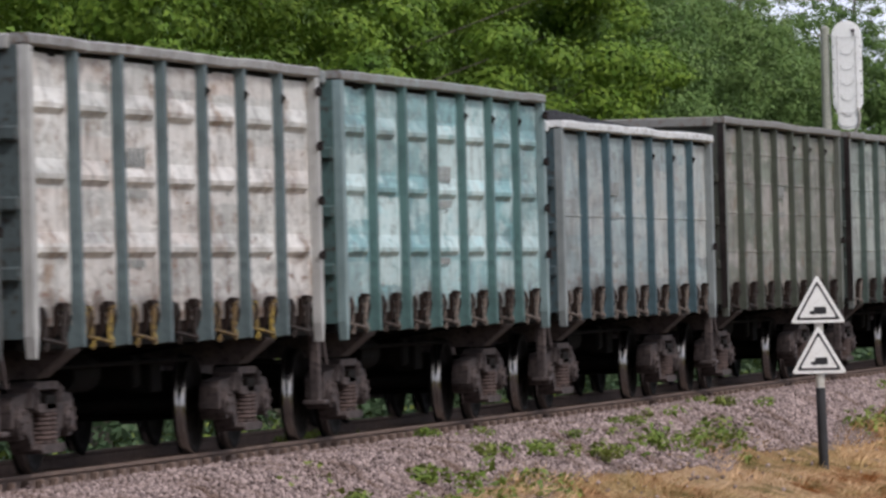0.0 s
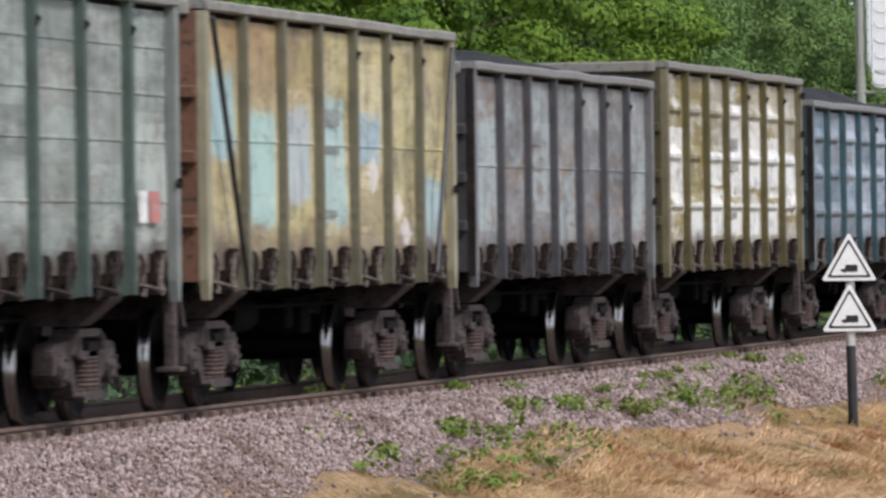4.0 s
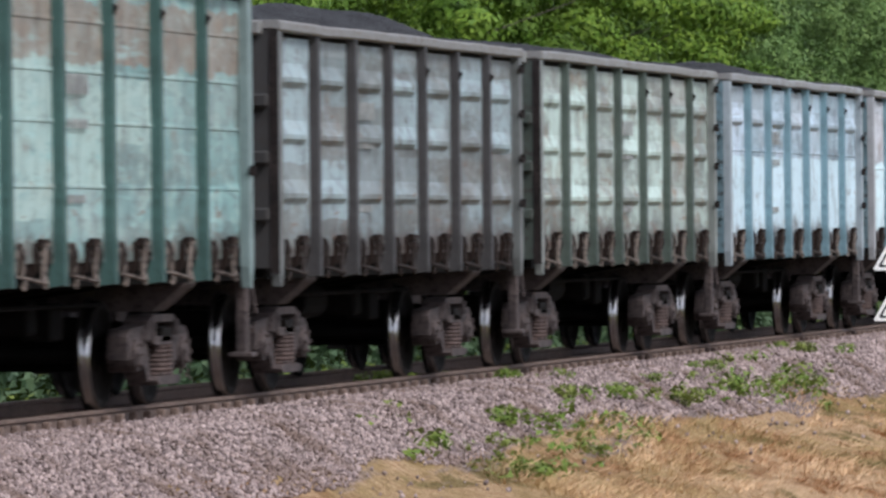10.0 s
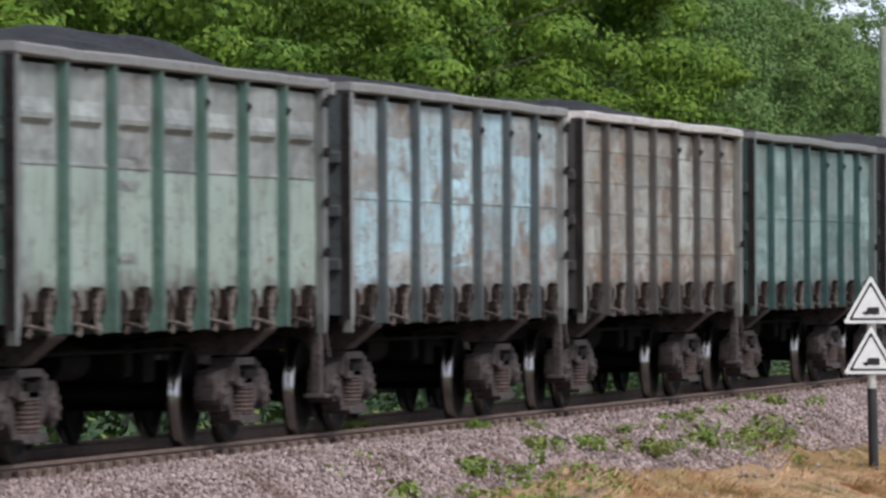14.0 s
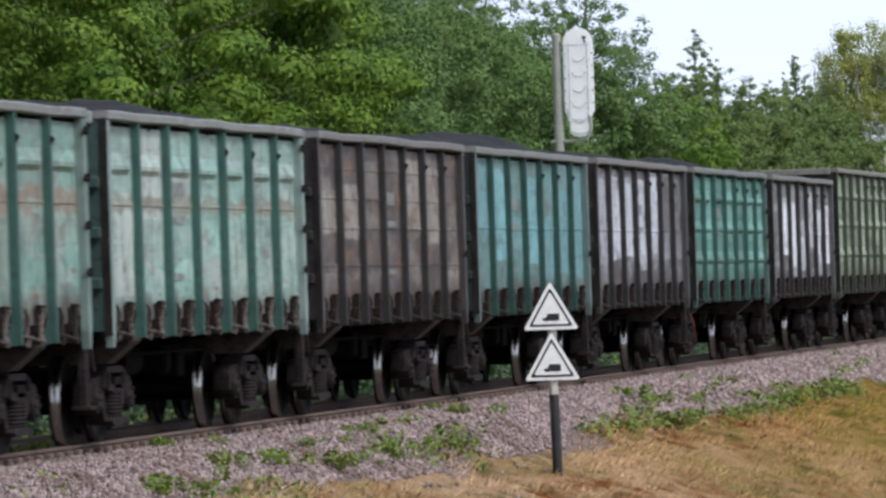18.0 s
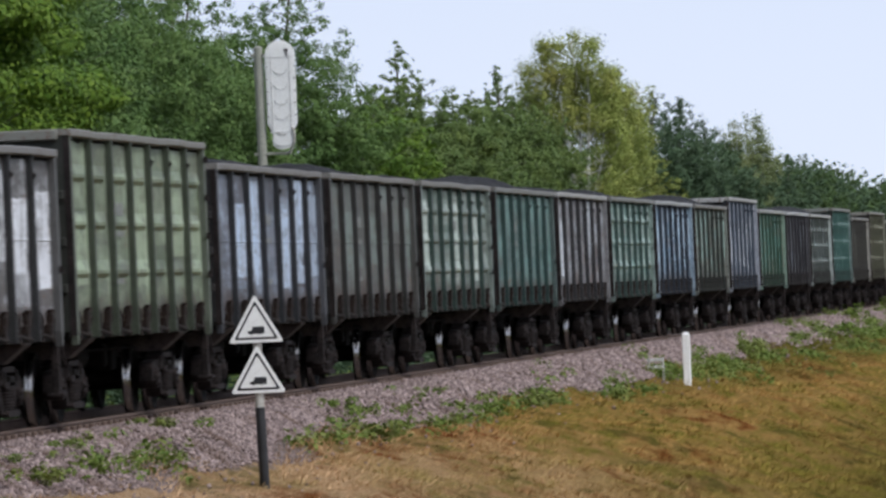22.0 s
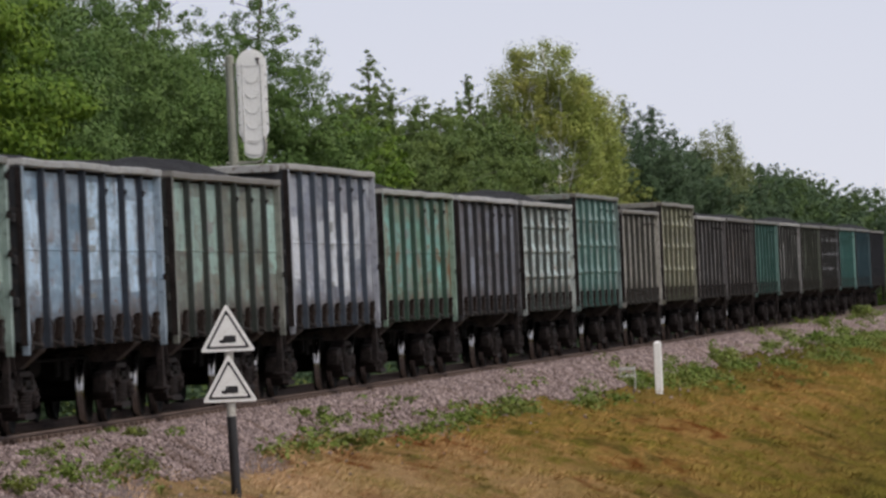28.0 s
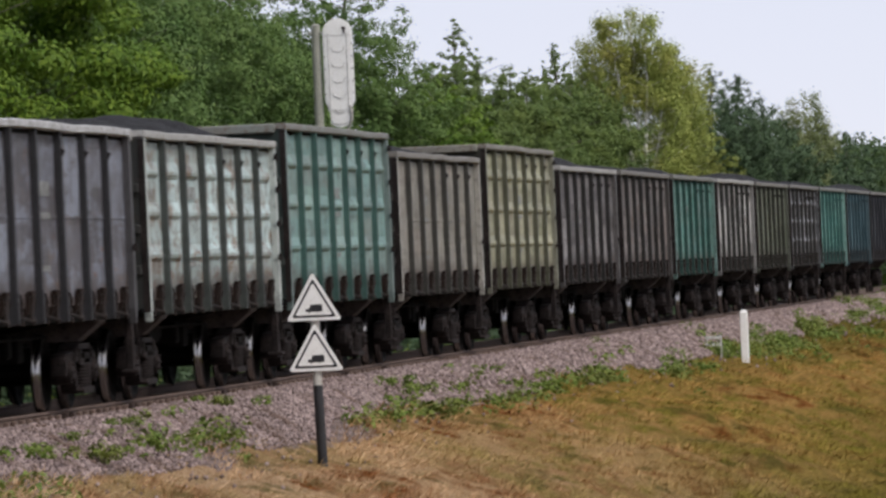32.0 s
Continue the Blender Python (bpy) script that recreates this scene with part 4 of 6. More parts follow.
TRAIN = [
    (-1, 1, 0, (70, 74, 70), (48, 50, 48), (96, 98, 94), .3, .2, .6, "dark sooty steel gondola wagon"),
    (0, 1, 1, (186, 188, 180), (100, 122, 124), (200, 198, 190), .7, .3, .35, "pale grey ribbed gondola wagon with rust spots"),
    (1, 1, 1, (110, 164, 166), (84, 130, 126), (176, 200, 196), .15, .3, .3, "aqua blue ribbed steel gondola wagon"),
    (2, 0, 0, (134, 154, 154), (70, 106, 116), (160, 165, 158), .3, .35, .45, "blue-grey low gondola wagon with faded sheets"),
    (3, 1, 0, (106, 116, 98), (80, 88, 72), (156, 150, 142), .45, .35, .5, "dark olive-grey tall gondola wagon"),
    (4, 1, 0, (128, 142, 132), (80, 102, 92), (160, 170, 160), .3, .3, .45, "dull green tall gondola wagon with a red mark"),
    (5, 1, 0, (176, 164, 102), (118, 114, 86), (188, 178, 132), .55, .2, .4, "faded yellow gondola wagon with pale blue patches"),
    (6, 0, 0, (118, 118, 118), (80, 80, 84), (146, 160, 158), .7, .4, .6, "grey low gondola wagon heaped with coal"),
    (7, 1, 1, (142, 126, 58), (104, 94, 48), (214, 214, 208), .2, .6, .35, "olive-yellow ribbed gondola wagon with white patches"),
    (8, 0, 1, (106, 128, 142), (56, 94, 104), (150, 160, 172), .25, .3, .5, "steel-blue ribbed gondola wagon"),
    (9, 0, 0, (152, 158, 148), (108, 110, 98), (164, 172, 162), .5, .35, .35, "pale green gondola wagon with brown rust patches"),
    (10, 0, 0, (128, 150, 142), (88, 98, 92), (170, 186, 182), .75, .35, .35, "grey-green gondola wagon streaked with rust"),
    (11, 1, 0, (112, 160, 156), (64, 108, 100), (150, 178, 168), .3, .2, .35, "teal tall gondola wagon with a rusty upper band"),
    (12, 0, 1, (108, 116, 112), (70, 68, 68), (138, 162, 166), .3, .45, .5, "dark grey ribbed gondola wagon with a big coal heap"),
    (13, 0, 1, (132, 146, 136), (84, 102, 90), (172, 198, 186), .65, .6, .4, "grey-green ribbed gondola wagon with white touch-ups"),
    (14, 0, 2, (150, 178, 190), (122, 168, 182), (176, 196, 210), .25, .2, .3, "light blue ribbed gondola wagon"),
    (15, 0, 0, (168, 174, 180), (122, 166, 178), (196, 206, 212), .45, .2, .25, "pale blue gondola wagon with large rust blots"),
    (16, 0, 2, (116, 122, 116), (84, 122, 106), (150, 158, 150), .25, .2, .4, "grey-green two-tone gondola wagon"),
    (17, 0, 0, (144, 146, 138), (84, 96, 98), (146, 184, 192), .85, .5, .4, "dark gondola wagon with flaking light blue paint"),
    (18, 0, 0, (140, 138, 124), (90, 84, 78), (160, 168, 158), .95, .3, .35, "rust-streaked grey gondola wagon"),
    (19, 0, 0, (92, 124, 116), (50, 92, 88), (136, 166, 156), .25, .15, .4, "green gondola wagon with clean sheets"),
    (20, 0, 1, (110, 112, 110), (64, 62, 62), (140, 170, 186), .5, .55, .5, "sooty ribbed gondola wagon with pale patches"),
    (21, 0, 2, (112, 160, 142), (56, 104, 92), (156, 166, 156), .5, .3, .5, "mint green ribbed gondola wagon"),
    (22, 0, 2, (128, 174, 158), (58, 108, 96), (170, 180, 170), .45, .3, .5, "light green ribbed gondola wagon"),
    (23, 0, 0, (78, 70, 70), (62, 58, 58), (146, 140, 132), .75, .5, .5, "dark brown-grey gondola wagon"),
    (24, 0, 0, (100, 136, 132), (52, 104, 94), (102, 150, 156), .4, .6, .4, "teal gondola wagon with sky-blue patches"),
    (25, 0, 0, (86, 82, 84), (56, 54, 56), (168, 172, 180), .3, .6, .5, "dark gondola wagon with white paint strips"),
    (26, 0, 1, (72, 122, 112), (64, 124, 112), (110, 160, 150), .3, .45, .4, "emerald ribbed gondola wagon"),
    (27, 0, 0, (96, 96, 96), (58, 58, 60), (192, 196, 202), .3, .6, .5, "black-grey gondola wagon with white squares"),
    (28, 1, 1, (104, 117, 95), (84, 96, 76), (150, 166, 138), .2, .6, .4, "olive green tall ribbed gondola wagon"),
    (29, 0, 0, (86, 90, 100), (55, 58, 65), (160, 176, 196), .35, .6, .5, "dark slate gondola wagon with light blue strips"),
    (30, 0, 0, (90, 90, 86), (60, 60, 58), (110, 124, 118), .3, .3, .5, "sooty grey gondola wagon"),
    (31, 0, 1, (98, 116, 108), (62, 88, 80), (156, 168, 160), .35, .35, .5, "green ribbed gondola wagon with pale touch-ups"),
    (32, 0, 0, (82, 114, 110), (58, 92, 88), (110, 144, 138), .25, .2, .45, "dull green steel gondola wagon"),
    (33, 0, 0, (108, 108, 112), (66, 66, 70), (178, 186, 194), .6, .45, .45, "grey gondola wagon with rust and white strips"),
    (34, 0, 1, (104, 134, 126), (70, 100, 94), (150, 172, 164), .3, .3, .45, "pale green ribbed gondola wagon"),
    (35, 0, 0, (104, 134, 156), (54, 66, 84), (160, 186, 208), .6, .3, .45, "sky-blue gondola wagon with rusty bays"),
    (36, 0, 0, (106, 112, 102), (66, 76, 70), (140, 172, 164), .5, .45, .45, "grey-green gondola wagon with teal patches"),
    (37, 1, 0, (126, 134, 150), (84, 98, 116), (180, 187, 194), .2, .3, .4, "tall silver-blue gondola wagon"),
    (38, 0, 0, (102, 142, 122), (66, 104, 86), (108, 164, 156), .95, .35, .35, "green gondola wagon with rusty corners"),
    (39, 0, 0, (82, 81, 87), (56, 56, 62), (126, 134, 148), .3, .3, .55, "dark grey steel gondola wagon"),
    (40, 0, 1, (146, 160, 156), (88, 98, 94), (162, 182, 182), .85, .5, .45, "patchy pale grey gondola wagon"),
    (41, 1, 1, (116, 150, 146), (80, 128, 120), (130, 162, 154), .3, .3, .4, "tall teal ribbed gondola wagon"),
    (42, 0, 0, (140, 138, 128), (80, 80, 74), (136, 134, 126), .35, .3, .45, "drab grey-brown gondola wagon"),
    (43, 1, 1, (148, 150, 124), (108, 110, 88), (162, 162, 136), .3, .3, .4, "tall olive ribbed gondola wagon"),
    (44, 0, 0, (80, 77, 78), (52, 50, 50), (140, 138, 138), .3, .3, .6, "nearly black sooty gondola wagon"),
    (45, 0, 0, (84, 80, 78), (50, 47, 46), (130, 122, 118), .4, .25, .6, "sooty brown-black gondola wagon"),
    (46, 0, 0, (70, 118, 110), (50, 102, 94), (92, 146, 134), .2, .15, .4, "deep teal steel gondola wagon"),
    (47, 0, 0, (112, 112, 110), (60, 62, 58), (176, 176, 174), .3, .5, .5, "grey gondola wagon with pale strips"),
    (48, 0, 0, (98, 108, 88), (58, 62, 50), (100, 106, 88), .25, .2, .5, "dull olive steel gondola wagon"),
    (49, 0, 1, (70, 72, 76), (52, 52, 50), (150, 152, 158), .3, .4, .55, "dark ribbed gondola wagon"),
    (50, 0, 0, (80, 140, 132), (64, 124, 118), (120, 180, 168), .15, .2, .3, "bright teal steel gondola wagon"),
    (51, 0, 0, (62, 104, 116), (50, 88, 100), (92, 128, 138), .2, .2, .4, "dark blue-green gondola wagon"),
    (52, 0, 0, (62, 68, 80), (44, 48, 58), (84, 90, 100), .2, .2, .5, "dark slate-blue last gondola wagon"),
]
def rust_blots(k, col, y, z):
    """Three long blots where the paint has come off, and one square."""
    for y0, z0, ry, rz, tilt in ((-0.35, 2.12, 0.6, 0.5, 0.7), (0.8, 2.25, 0.5, 0.42, -0.7), (1.3, 1.8, 0.4, 0.3, 0.6), (-1.9, 1.78, 0.4, 0.36, 0.0)):
        u = k.math("DIVIDE", k.math("SUBTRACT", k.math("ADD", y, k.math("MULTIPLY", k.math("SUBTRACT", z, z0), tilt)), y0), ry)
        v = k.math("DIVIDE", k.math("SUBTRACT", z, z0), rz)
        p = 2 if tilt else 8
        d = k.math("ADD", k.math("POWER", k.math("ABSOLUTE", u), p), k.math("POWER", k.math("ABSOLUTE", v), p))
        d = k.math("ADD", d, k.math("MULTIPLY", k.noise(6, 4), 0.9))
        col = k.mix(k.math("LESS_THAN", d, 1.25), col, lin(104, 72, 56))
    return col


def faded_yellow(k, col, y, z):
    """Pale blue repaint in the middle of five bays, rust at the upper corner, grey and brown along the foot."""
    rag = k.math("MULTIPLY", k.math("SUBTRACT", k.noise(4, 5, k.scaled((1, 0.35, 1))), 0.5), 0.35)
    zr = k.math("ADD", z, rag)
    frac = k.math("FRACT", k.math("DIVIDE", k.math("ADD", y, 6.3), 1.8))
    inner = k.math("LESS_THAN", k.math("ABSOLUTE", k.math("SUBTRACT", frac, 0.5)), 0.36)
    for y0, z0, z1, c in ((-5.4, 2.35, 3.15, lin(150, 182, 190)), (-3.6, 1.7, 2.75, lin(156, 190, 190)), (-1.8, 1.95, 2.85, lin(166, 178, 186)), (0.0, 1.75, 3.0, lin(158, 186, 188)), (1.8, 2.3, 2.8, lin(146, 172, 186)), (5.4, 1.5, 2.2, lin(150, 176, 186))):
        m = k.math("MULTIPLY", k.math("LESS_THAN", k.math("ABSOLUTE", k.math("SUBTRACT", y, y0)), 0.9), inner)
        m = k.math("MULTIPLY", m, k.math("MULTIPLY", k.step(zr, z0 - 0.05, z0 + 0.05), k.step(zr, z1 + 0.05, z1 - 0.05)))
        col = k.mix(k.math("MULTIPLY", m, 0.85), col, c)
    orange = k.math("MULTIPLY", k.step(k.math("ADD", k.math("MULTIPLY", y, 0.12), zr), 2.35, 2.85), k.step(y, 0.0, -3.5))
    col = k.mix(k.math("MULTIPLY", orange, 0.5), col, lin(150, 104, 62))
    col = k.mix(k.math("MULTIPLY", k.step(zr, 1.75, 1.5), 0.55), col, lin(124, 104, 92))
    for y0, z0, ry, rz in ((2.1, 2.2, 0.35, 0.22), (3.5, 1.9, 0.38, 0.12), (3.9, 1.62, 0.45, 0.16)):
        d = k.math("ADD", k.math("ABSOLUTE", k.math("DIVIDE", k.math("SUBTRACT", y, y0), ry)), k.math("ABSOLUTE", k.math("DIVIDE", k.math("SUBTRACT", zr, z0), rz)))
        col = k.mix(k.math("MULTIPLY", k.step(d, 1.1, 0.9), 0.8), col, lin(214, 206, 204))
    return col


def torn_rust(k, col, y, z):
    """Brown rust torn across the lower sheets, bright green strips left in three bays with white smears on them."""
    rag = k.math("SUBTRACT", k.noise(2.2, 6, k.scaled((1, 0.4, 1)), 0.7), 0.5)
    zr = k.math("ADD", z, k.math("MULTIPLY", rag, 1.0))
    m = k.math("MULTIPLY", k.math("MULTIPLY", k.step(zr, 1.5, 1.62), k.step(zr, 2.28, 2.16)), k.step(k.math("ABSOLUTE", k.math("SUBTRACT", y, 0.6)), 0.4, 1.6))
    col = k.mix(k.math("MULTIPLY", m, 0.88), col, k.mix(k.step(k.noise(5, 5), 0.4, 0.6), lin(96, 66, 54), lin(128, 96, 78)))
    frac = k.math("FRACT", k.math("DIVIDE", k.math("ADD", y, 6.3), 1.8))
    inner = k.math("LESS_THAN", k.math("ABSOLUTE", k.math("SUBTRACT", frac, 0.5)), 0.34)
    for y0, z0, z1, c in ((-5.4, 2.3, 3.3, lin(140, 186, 172)), (-1.8, 2.2, 2.95, lin(146, 186, 174)), (0.0, 1.5, 2.95, lin(104, 176, 160)), (1.8, 2.2, 3.1, lin(112, 178, 166)), (-5.4, 2.35, 2.62, lin(206, 212, 208)), (-1.8, 2.25, 2.6, lin(210, 214, 212)), (0.0, 2.3, 2.62, lin(206, 214, 210)), (1.8, 2.25, 2.56, lin(210, 214, 212))):
        b = k.math("MULTIPLY", k.math("LESS_THAN", k.math("ABSOLUTE", k.math("SUBTRACT", y, y0)), 0.9), inner)
        b = k.math("MULTIPLY", b, k.math("MULTIPLY", k.step(zr, z0 - 0.08, z0 + 0.08), k.step(zr, z1 + 0.08, z1 - 0.08)))
        col = k.mix(k.math("MULTIPLY", b, k.step(rag, -0.12, 0.04)), col, c)
    return col


def bare_edges(k, col, y, z):
    """Orange rust along both ends and in a ragged row at mid height."""
    rag = k.math("SUBTRACT", k.noise(3, 5, k.scaled((1, 0.35, 1))), 0.5)
    e = k.step(k.math("ADD", k.math("ABSOLUTE", k.math("ADD", y, -0.3)), k.math("MULTIPLY", rag, 3.0)), 5.3, 6.1)
    mid = k.math("MULTIPLY", k.math("LESS_THAN", k.math("ABSOLUTE", k.math("SUBTRACT", z, 2.3)), 0.22), k.step(rag, 0.06, 0.12))
    return k.mix(k.math("MULTIPLY", k.math("MAXIMUM", e, mid), 0.8), col, k.mix(k.noise(7, 4), lin(92, 60, 40), lin(150, 104, 58)))


def white_bays(k, col, y, z):
    """Two rows of white repainted squares between the ribs."""
    frac = k.math("FRACT", k.math("DIVIDE", k.math("ADD", y, 6.3), 1.8))
    bay = k.math("LESS_THAN", k.math("ABSOLUTE", k.math("SUBTRACT", frac, 0.5)), 0.38)
    for z0, z1, y0, y1 in ((1.55, 1.98, -4.5, 4.6), (2.22, 2.66, -2.7, 6.3)):
        m = k.math("MULTIPLY", k.math("MULTIPLY", k.math("GREATER_THAN", z, z0), k.math("LESS_THAN", z, z1)), bay)
        m = k.math("MULTIPLY", m, k.math("MULTIPLY", k.math("GREATER_THAN", y, y0), k.math("LESS_THAN", y, y1)))
        col = k.mix(k.math("MULTIPLY", m, 0.9), col, (0.74, 0.75, 0.74, 1))
    return col


SPECIAL = {
    7: dict(extra=white_bays),
    17: dict(strips=0.4), 20: dict(strips=0.4, latch=M_LATCH_Y), 25: dict(strips=0.65), 27: dict(strips=0.5), 29: dict(strips=0.6), 33: dict(strips=0.5),
    35: dict(strips=0.6), 36: dict(strips=0.3), 37: dict(strips=0.25), 38: dict(strips=0.35, extra=bare_edges), 40: dict(strips=0.6), 24: dict(strips=0.45), 31: dict(strips=0.35), 47: dict(strips=0.5),
    9: dict(extra=torn_rust),
    11: dict(band=(2.95, 3.5, lin(128, 112, 100)), rag=0.35),
    14: dict(band=(1.45, 2.45, lin(190, 212, 222, 1.1))),
    15: dict(band=(1.45, 2.45, lin(200, 224, 234, 1.15)), extra=rust_blots),
    16: dict(band=(1.4, 2.5, lin(144, 160, 150))),
    21: dict(band=(2.42, 2.68, lin(140, 122, 108)), rag=0.5),
    22: dict(band=(2.44, 2.62, lin(136, 132, 118)), rag=0.5),
    0: dict(latch=M_LATCH_Y),
    2: dict(rim=lin(206, 208, 210)), 10: dict(rim=lin(196, 192, 190)), 18: dict(rim=lin(190, 184, 180)), 39: dict(rim=lin(186, 188, 190)),
    26: dict(more=[("brake_hose", hose_mesh(), None)]),
    4: dict(more=[("mark", badge_mesh(5.35, 5.75, 1.74, 2.02, M_RED), None), ("mark", badge_mesh(4.9, 5.25, 1.74, 2.02, M_PALE), None)]),
    5: dict(end=lin(132, 92, 70), extra=faded_yellow, more=[("diagonal_rod", rod_mesh(-6.2, 3.62, -4.75, 1.15), None), ("diagonal_rod", rod_mesh(6.1, 3.6, 5.0, 1.2), None)]),
}
for row in TRAIN:
    i, tall, ribbed, base, post, patch, rust, patches, grime, words = row
    cfg = dict(tall=bool(tall), ribbed=ribbed, seams=1 if i in (3, 4, 11, 18, 23, 40) else 0, base=tuple(c * (0.95 if i > 22 else 1.0) for c in C(base, 0.78 if i < 23 else 1.0)[:3]) + (1,), post=tuple(c * (0.4 if i > 22 else 0.62) for c in C(post, 0.78 if i < 23 else 0.92)[:3]) + (1,), patch=C(patch, 0.78 if i < 23 else 0.92), rust=rust, patches=patches, grime=grime,
               label=words, rim=lin(112, 111, 110) if i < 28 else lin(160, 160, 158) if i in (33, 35, 37, 38, 39, 40, 44, 47) else lin(112, 110, 106))
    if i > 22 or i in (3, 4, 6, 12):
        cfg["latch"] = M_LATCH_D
    cfg.update(SPECIAL.get(i, {}))
    make_wagon(i, cfg)


# ---------------------------------------------------------------- the sign beside the track
def plate(name, z_base, side, parent):
    """A triangular enamel plate with a raised black frame and a black silhouette."""
    h = side * 0.866

    def tri(s, y0, y1, lift):
        bm = bmesh.new()
        c = h / 3
        pts = [(-s / 2, c - s * 0.2887), (s / 2, c - s * 0.2887), (0, c + s * 0.5774)]
        # blunt corners
        out_ = []
        for k in range(3):
            p, a, b = pts[k], pts[k - 1], pts[(k + 1) % 3]
            for q in (a, b):
                out_.append((p[0] + (q[0] - p[0]) * 0.04, p[1] + (q[1] - p[1]) * 0.04))
        prism(bm, [(u, z + lift) for u, z in out_], "y", y0, y1)
        return bm

    p = part(name, tri(side, -0.004, 0.0, 0), M_WHITE, parent)
    p.matrix_basis = pose(0, -0.075, z_base)
    part("black_border", tri(side * 0.80, -0.008, -0.0045, 0), M_BLACK, p)
    part("white_field", tri(side * 0.67, -0.012, -0.0085, 0), M_WHITE, p)
    bm = bmesh.new()
    prism(bm, [(-0.105, 0.150), (-0.065, 0.150), (-0.05, 0.165), (-0.04, 0.205), (0.105, 0.205), (0.112, 0.19), (0.112, 0.115), (0.06, 0.115), (0.05, 0.1), (0.03, 0.115),
               (-0.04, 0.115), (-0.06, 0.1), (-0.08, 0.115), (-0.105, 0.12)], "y", -0.0155, -0.0125)
    part("silhouette", bm, M_BLACK, p, "black rail vehicle silhouette")
    return p


sign = new("warning_sign")
sign.matrix_world = pose(-12.70, 98.6, 0)
tagged(sign, "two white triangular enamel plates with black borders on a striped post", "sign")
bm = bmesh.new()
tube(bm, (0, 0, 0.115), (0, 0, 1.46), 0.058, None, 16)
part("post", bm, M_GREYPIPE, sign)
bm = bmesh.new()
tube(bm, (0.02, 0, -1.0), (0, 0, 0.115), 0.066, 0.062, 16)
part("post_foot", bm, M_BLACK, sign, "black painted lower post")
plate("plate", 0.95, 0.72, sign)
plate("plate", 0.30, 0.72, sign)
for z in (1.12, 0.47):
    bm = bmesh.new()
    box(bm, -0.16, 0.16, -0.074, -0.05, z - 0.02, z + 0.02, 0.004)
    part("bracket", bm, M_GREYPIPE, sign)


def marker_post(x, y, z0, z1, w, words):
    ob = new("marker_post")
    ob.matrix_world = pose(x, y, z0)
    tagged(ob, words, "marker post")
    hgt = z1 - z0
    bm = bmesh.new()
    box(bm, -w / 2, w / 2, -w / 2, w / 2, -0.25, hgt - 0.05, 0.012)
    shaft = part("shaft", bm, M_WHITE, ob)
    bm = bmesh.new()
    r = bmesh.ops.create_cone(bm, cap_ends=True, segments=4, radius1=w * 0.7, radius2=w * 0.35, depth=0.05, matrix=pose(0, 0, hgt - 0.025, 0, 0, 45))
    part("cap", bm, M_WHITE, ob)
    return ob


marker_post(-12.70, 174.5, -0.93, 0.29, 0.17, "white concrete marker post in dry grass")
marker_post(-37.4, 925, -0.95, 0.25, 0.22, "small white post far along the line")
marker_post(-37.9, 925, -0.95, 0.25, 0.22, "small white post far along the line")


def cable_marker(x, y):
    """Two short pegs with two thin cross bars at the foot of the ballast."""
    ob = new("cable_marker")
    ob.matrix_world = pose(x, y, height(x, y))
    tagged(ob, "small grey metal frame on two pegs beside the ballast", "track marker")
    for dx in (-0.16, 0.16):
        bm = bmesh.new()
        tube(bm, (dx, 0, -0.2), (dx, 0, 0.42), 0.03, 0.026, 8)
        part("peg", bm, M_GREYPIPE, ob)
    for z in (0.2, 0.36):
        bm = bmesh.new()
        box(bm, -0.19, 0.19, -0.035, -0.028, z - 0.03, z + 0.03, 0.003)
        part("cross_bar", bm, M_PALE, ob)


cable_marker(-13.46, 175.2)


# ---------------------------------------------------------------- the signal behind the train
def oblong(bm, w, z0, z1, y0, y1, narrow=0.0, seg=10):
    r = w / 2
    pts = [(r * math.cos(a), z1 - r + r * math.sin(a)) for a in np.linspace(0, math.pi, seg)]
    low = r - narrow
    pts += [(-r, z0 + 0.55), (-low, z0 + 0.35)]
    pts += [(low * math.cos(a), z0 + low * 0.6 + low * 0.6 * math.sin(a)) for a in np.linspace(math.pi, 2 * math.pi, seg)]
    pts += [(low, z0 + 0.35), (r, z0 + 0.55)]
    prism(bm, pts, "y", y0, y1)


signal = new("railway_signal")
signal.matrix_world = pose(-20.5, 161.4, -0.9)
tagged(signal, "white oblong signal head on a slim grey mast, seen from behind", "signal")
bm = bmesh.new()
tube(bm, (0, 0, -0.2), (0, 0, 7.66), 0.115, 0.095, 14)
part("mast", bm, M_MAST, signal)
bm = bmesh.new()
tube(bm, (0, 0, 7.66), (0, 0, 7.70), 0.10, 0.04, 14)
part("mast_cap", bm, M_MAST, signal)
bm = bmesh.new()
oblong(bm, 0.64, 5.50, 7.80, -0.12, -0.10, 0.10)
head = part("back_board", bm, M_WHITE, signal)
head.matrix_basis = pose(0.47, 0, 0)
bm = bmesh.new()
oblong(bm, 0.57, 5.56, 7.75, -0.14, -0.12, 0.09)
part("lamp_housing", bm, M_WHITE, head)
for z in (5.95, 6.27, 6.59, 6.91, 7.23):
    bm = bmesh.new()
    arc = [(0.15 * math.cos(q), -0.146, z + 0.15 * math.sin(q)) for q in np.linspace(math.pi * 1.08, math.pi * 1.92, 8)]
    for p, q in zip(arc, arc[1:]):
        tube(bm, p, q, 0.011, None, 5)
    part("lamp_hood", bm, M_PALE, head)
for x in (-0.2, 0.19):
    bm = bmesh.new()
    box(bm, x - 0.012, x + 0.012, -0.152, -0.139, 5.75, 7.5, 0.003)
    part("edge_strip", bm, M_PALE, head, "pale grey strip with chipped paint")
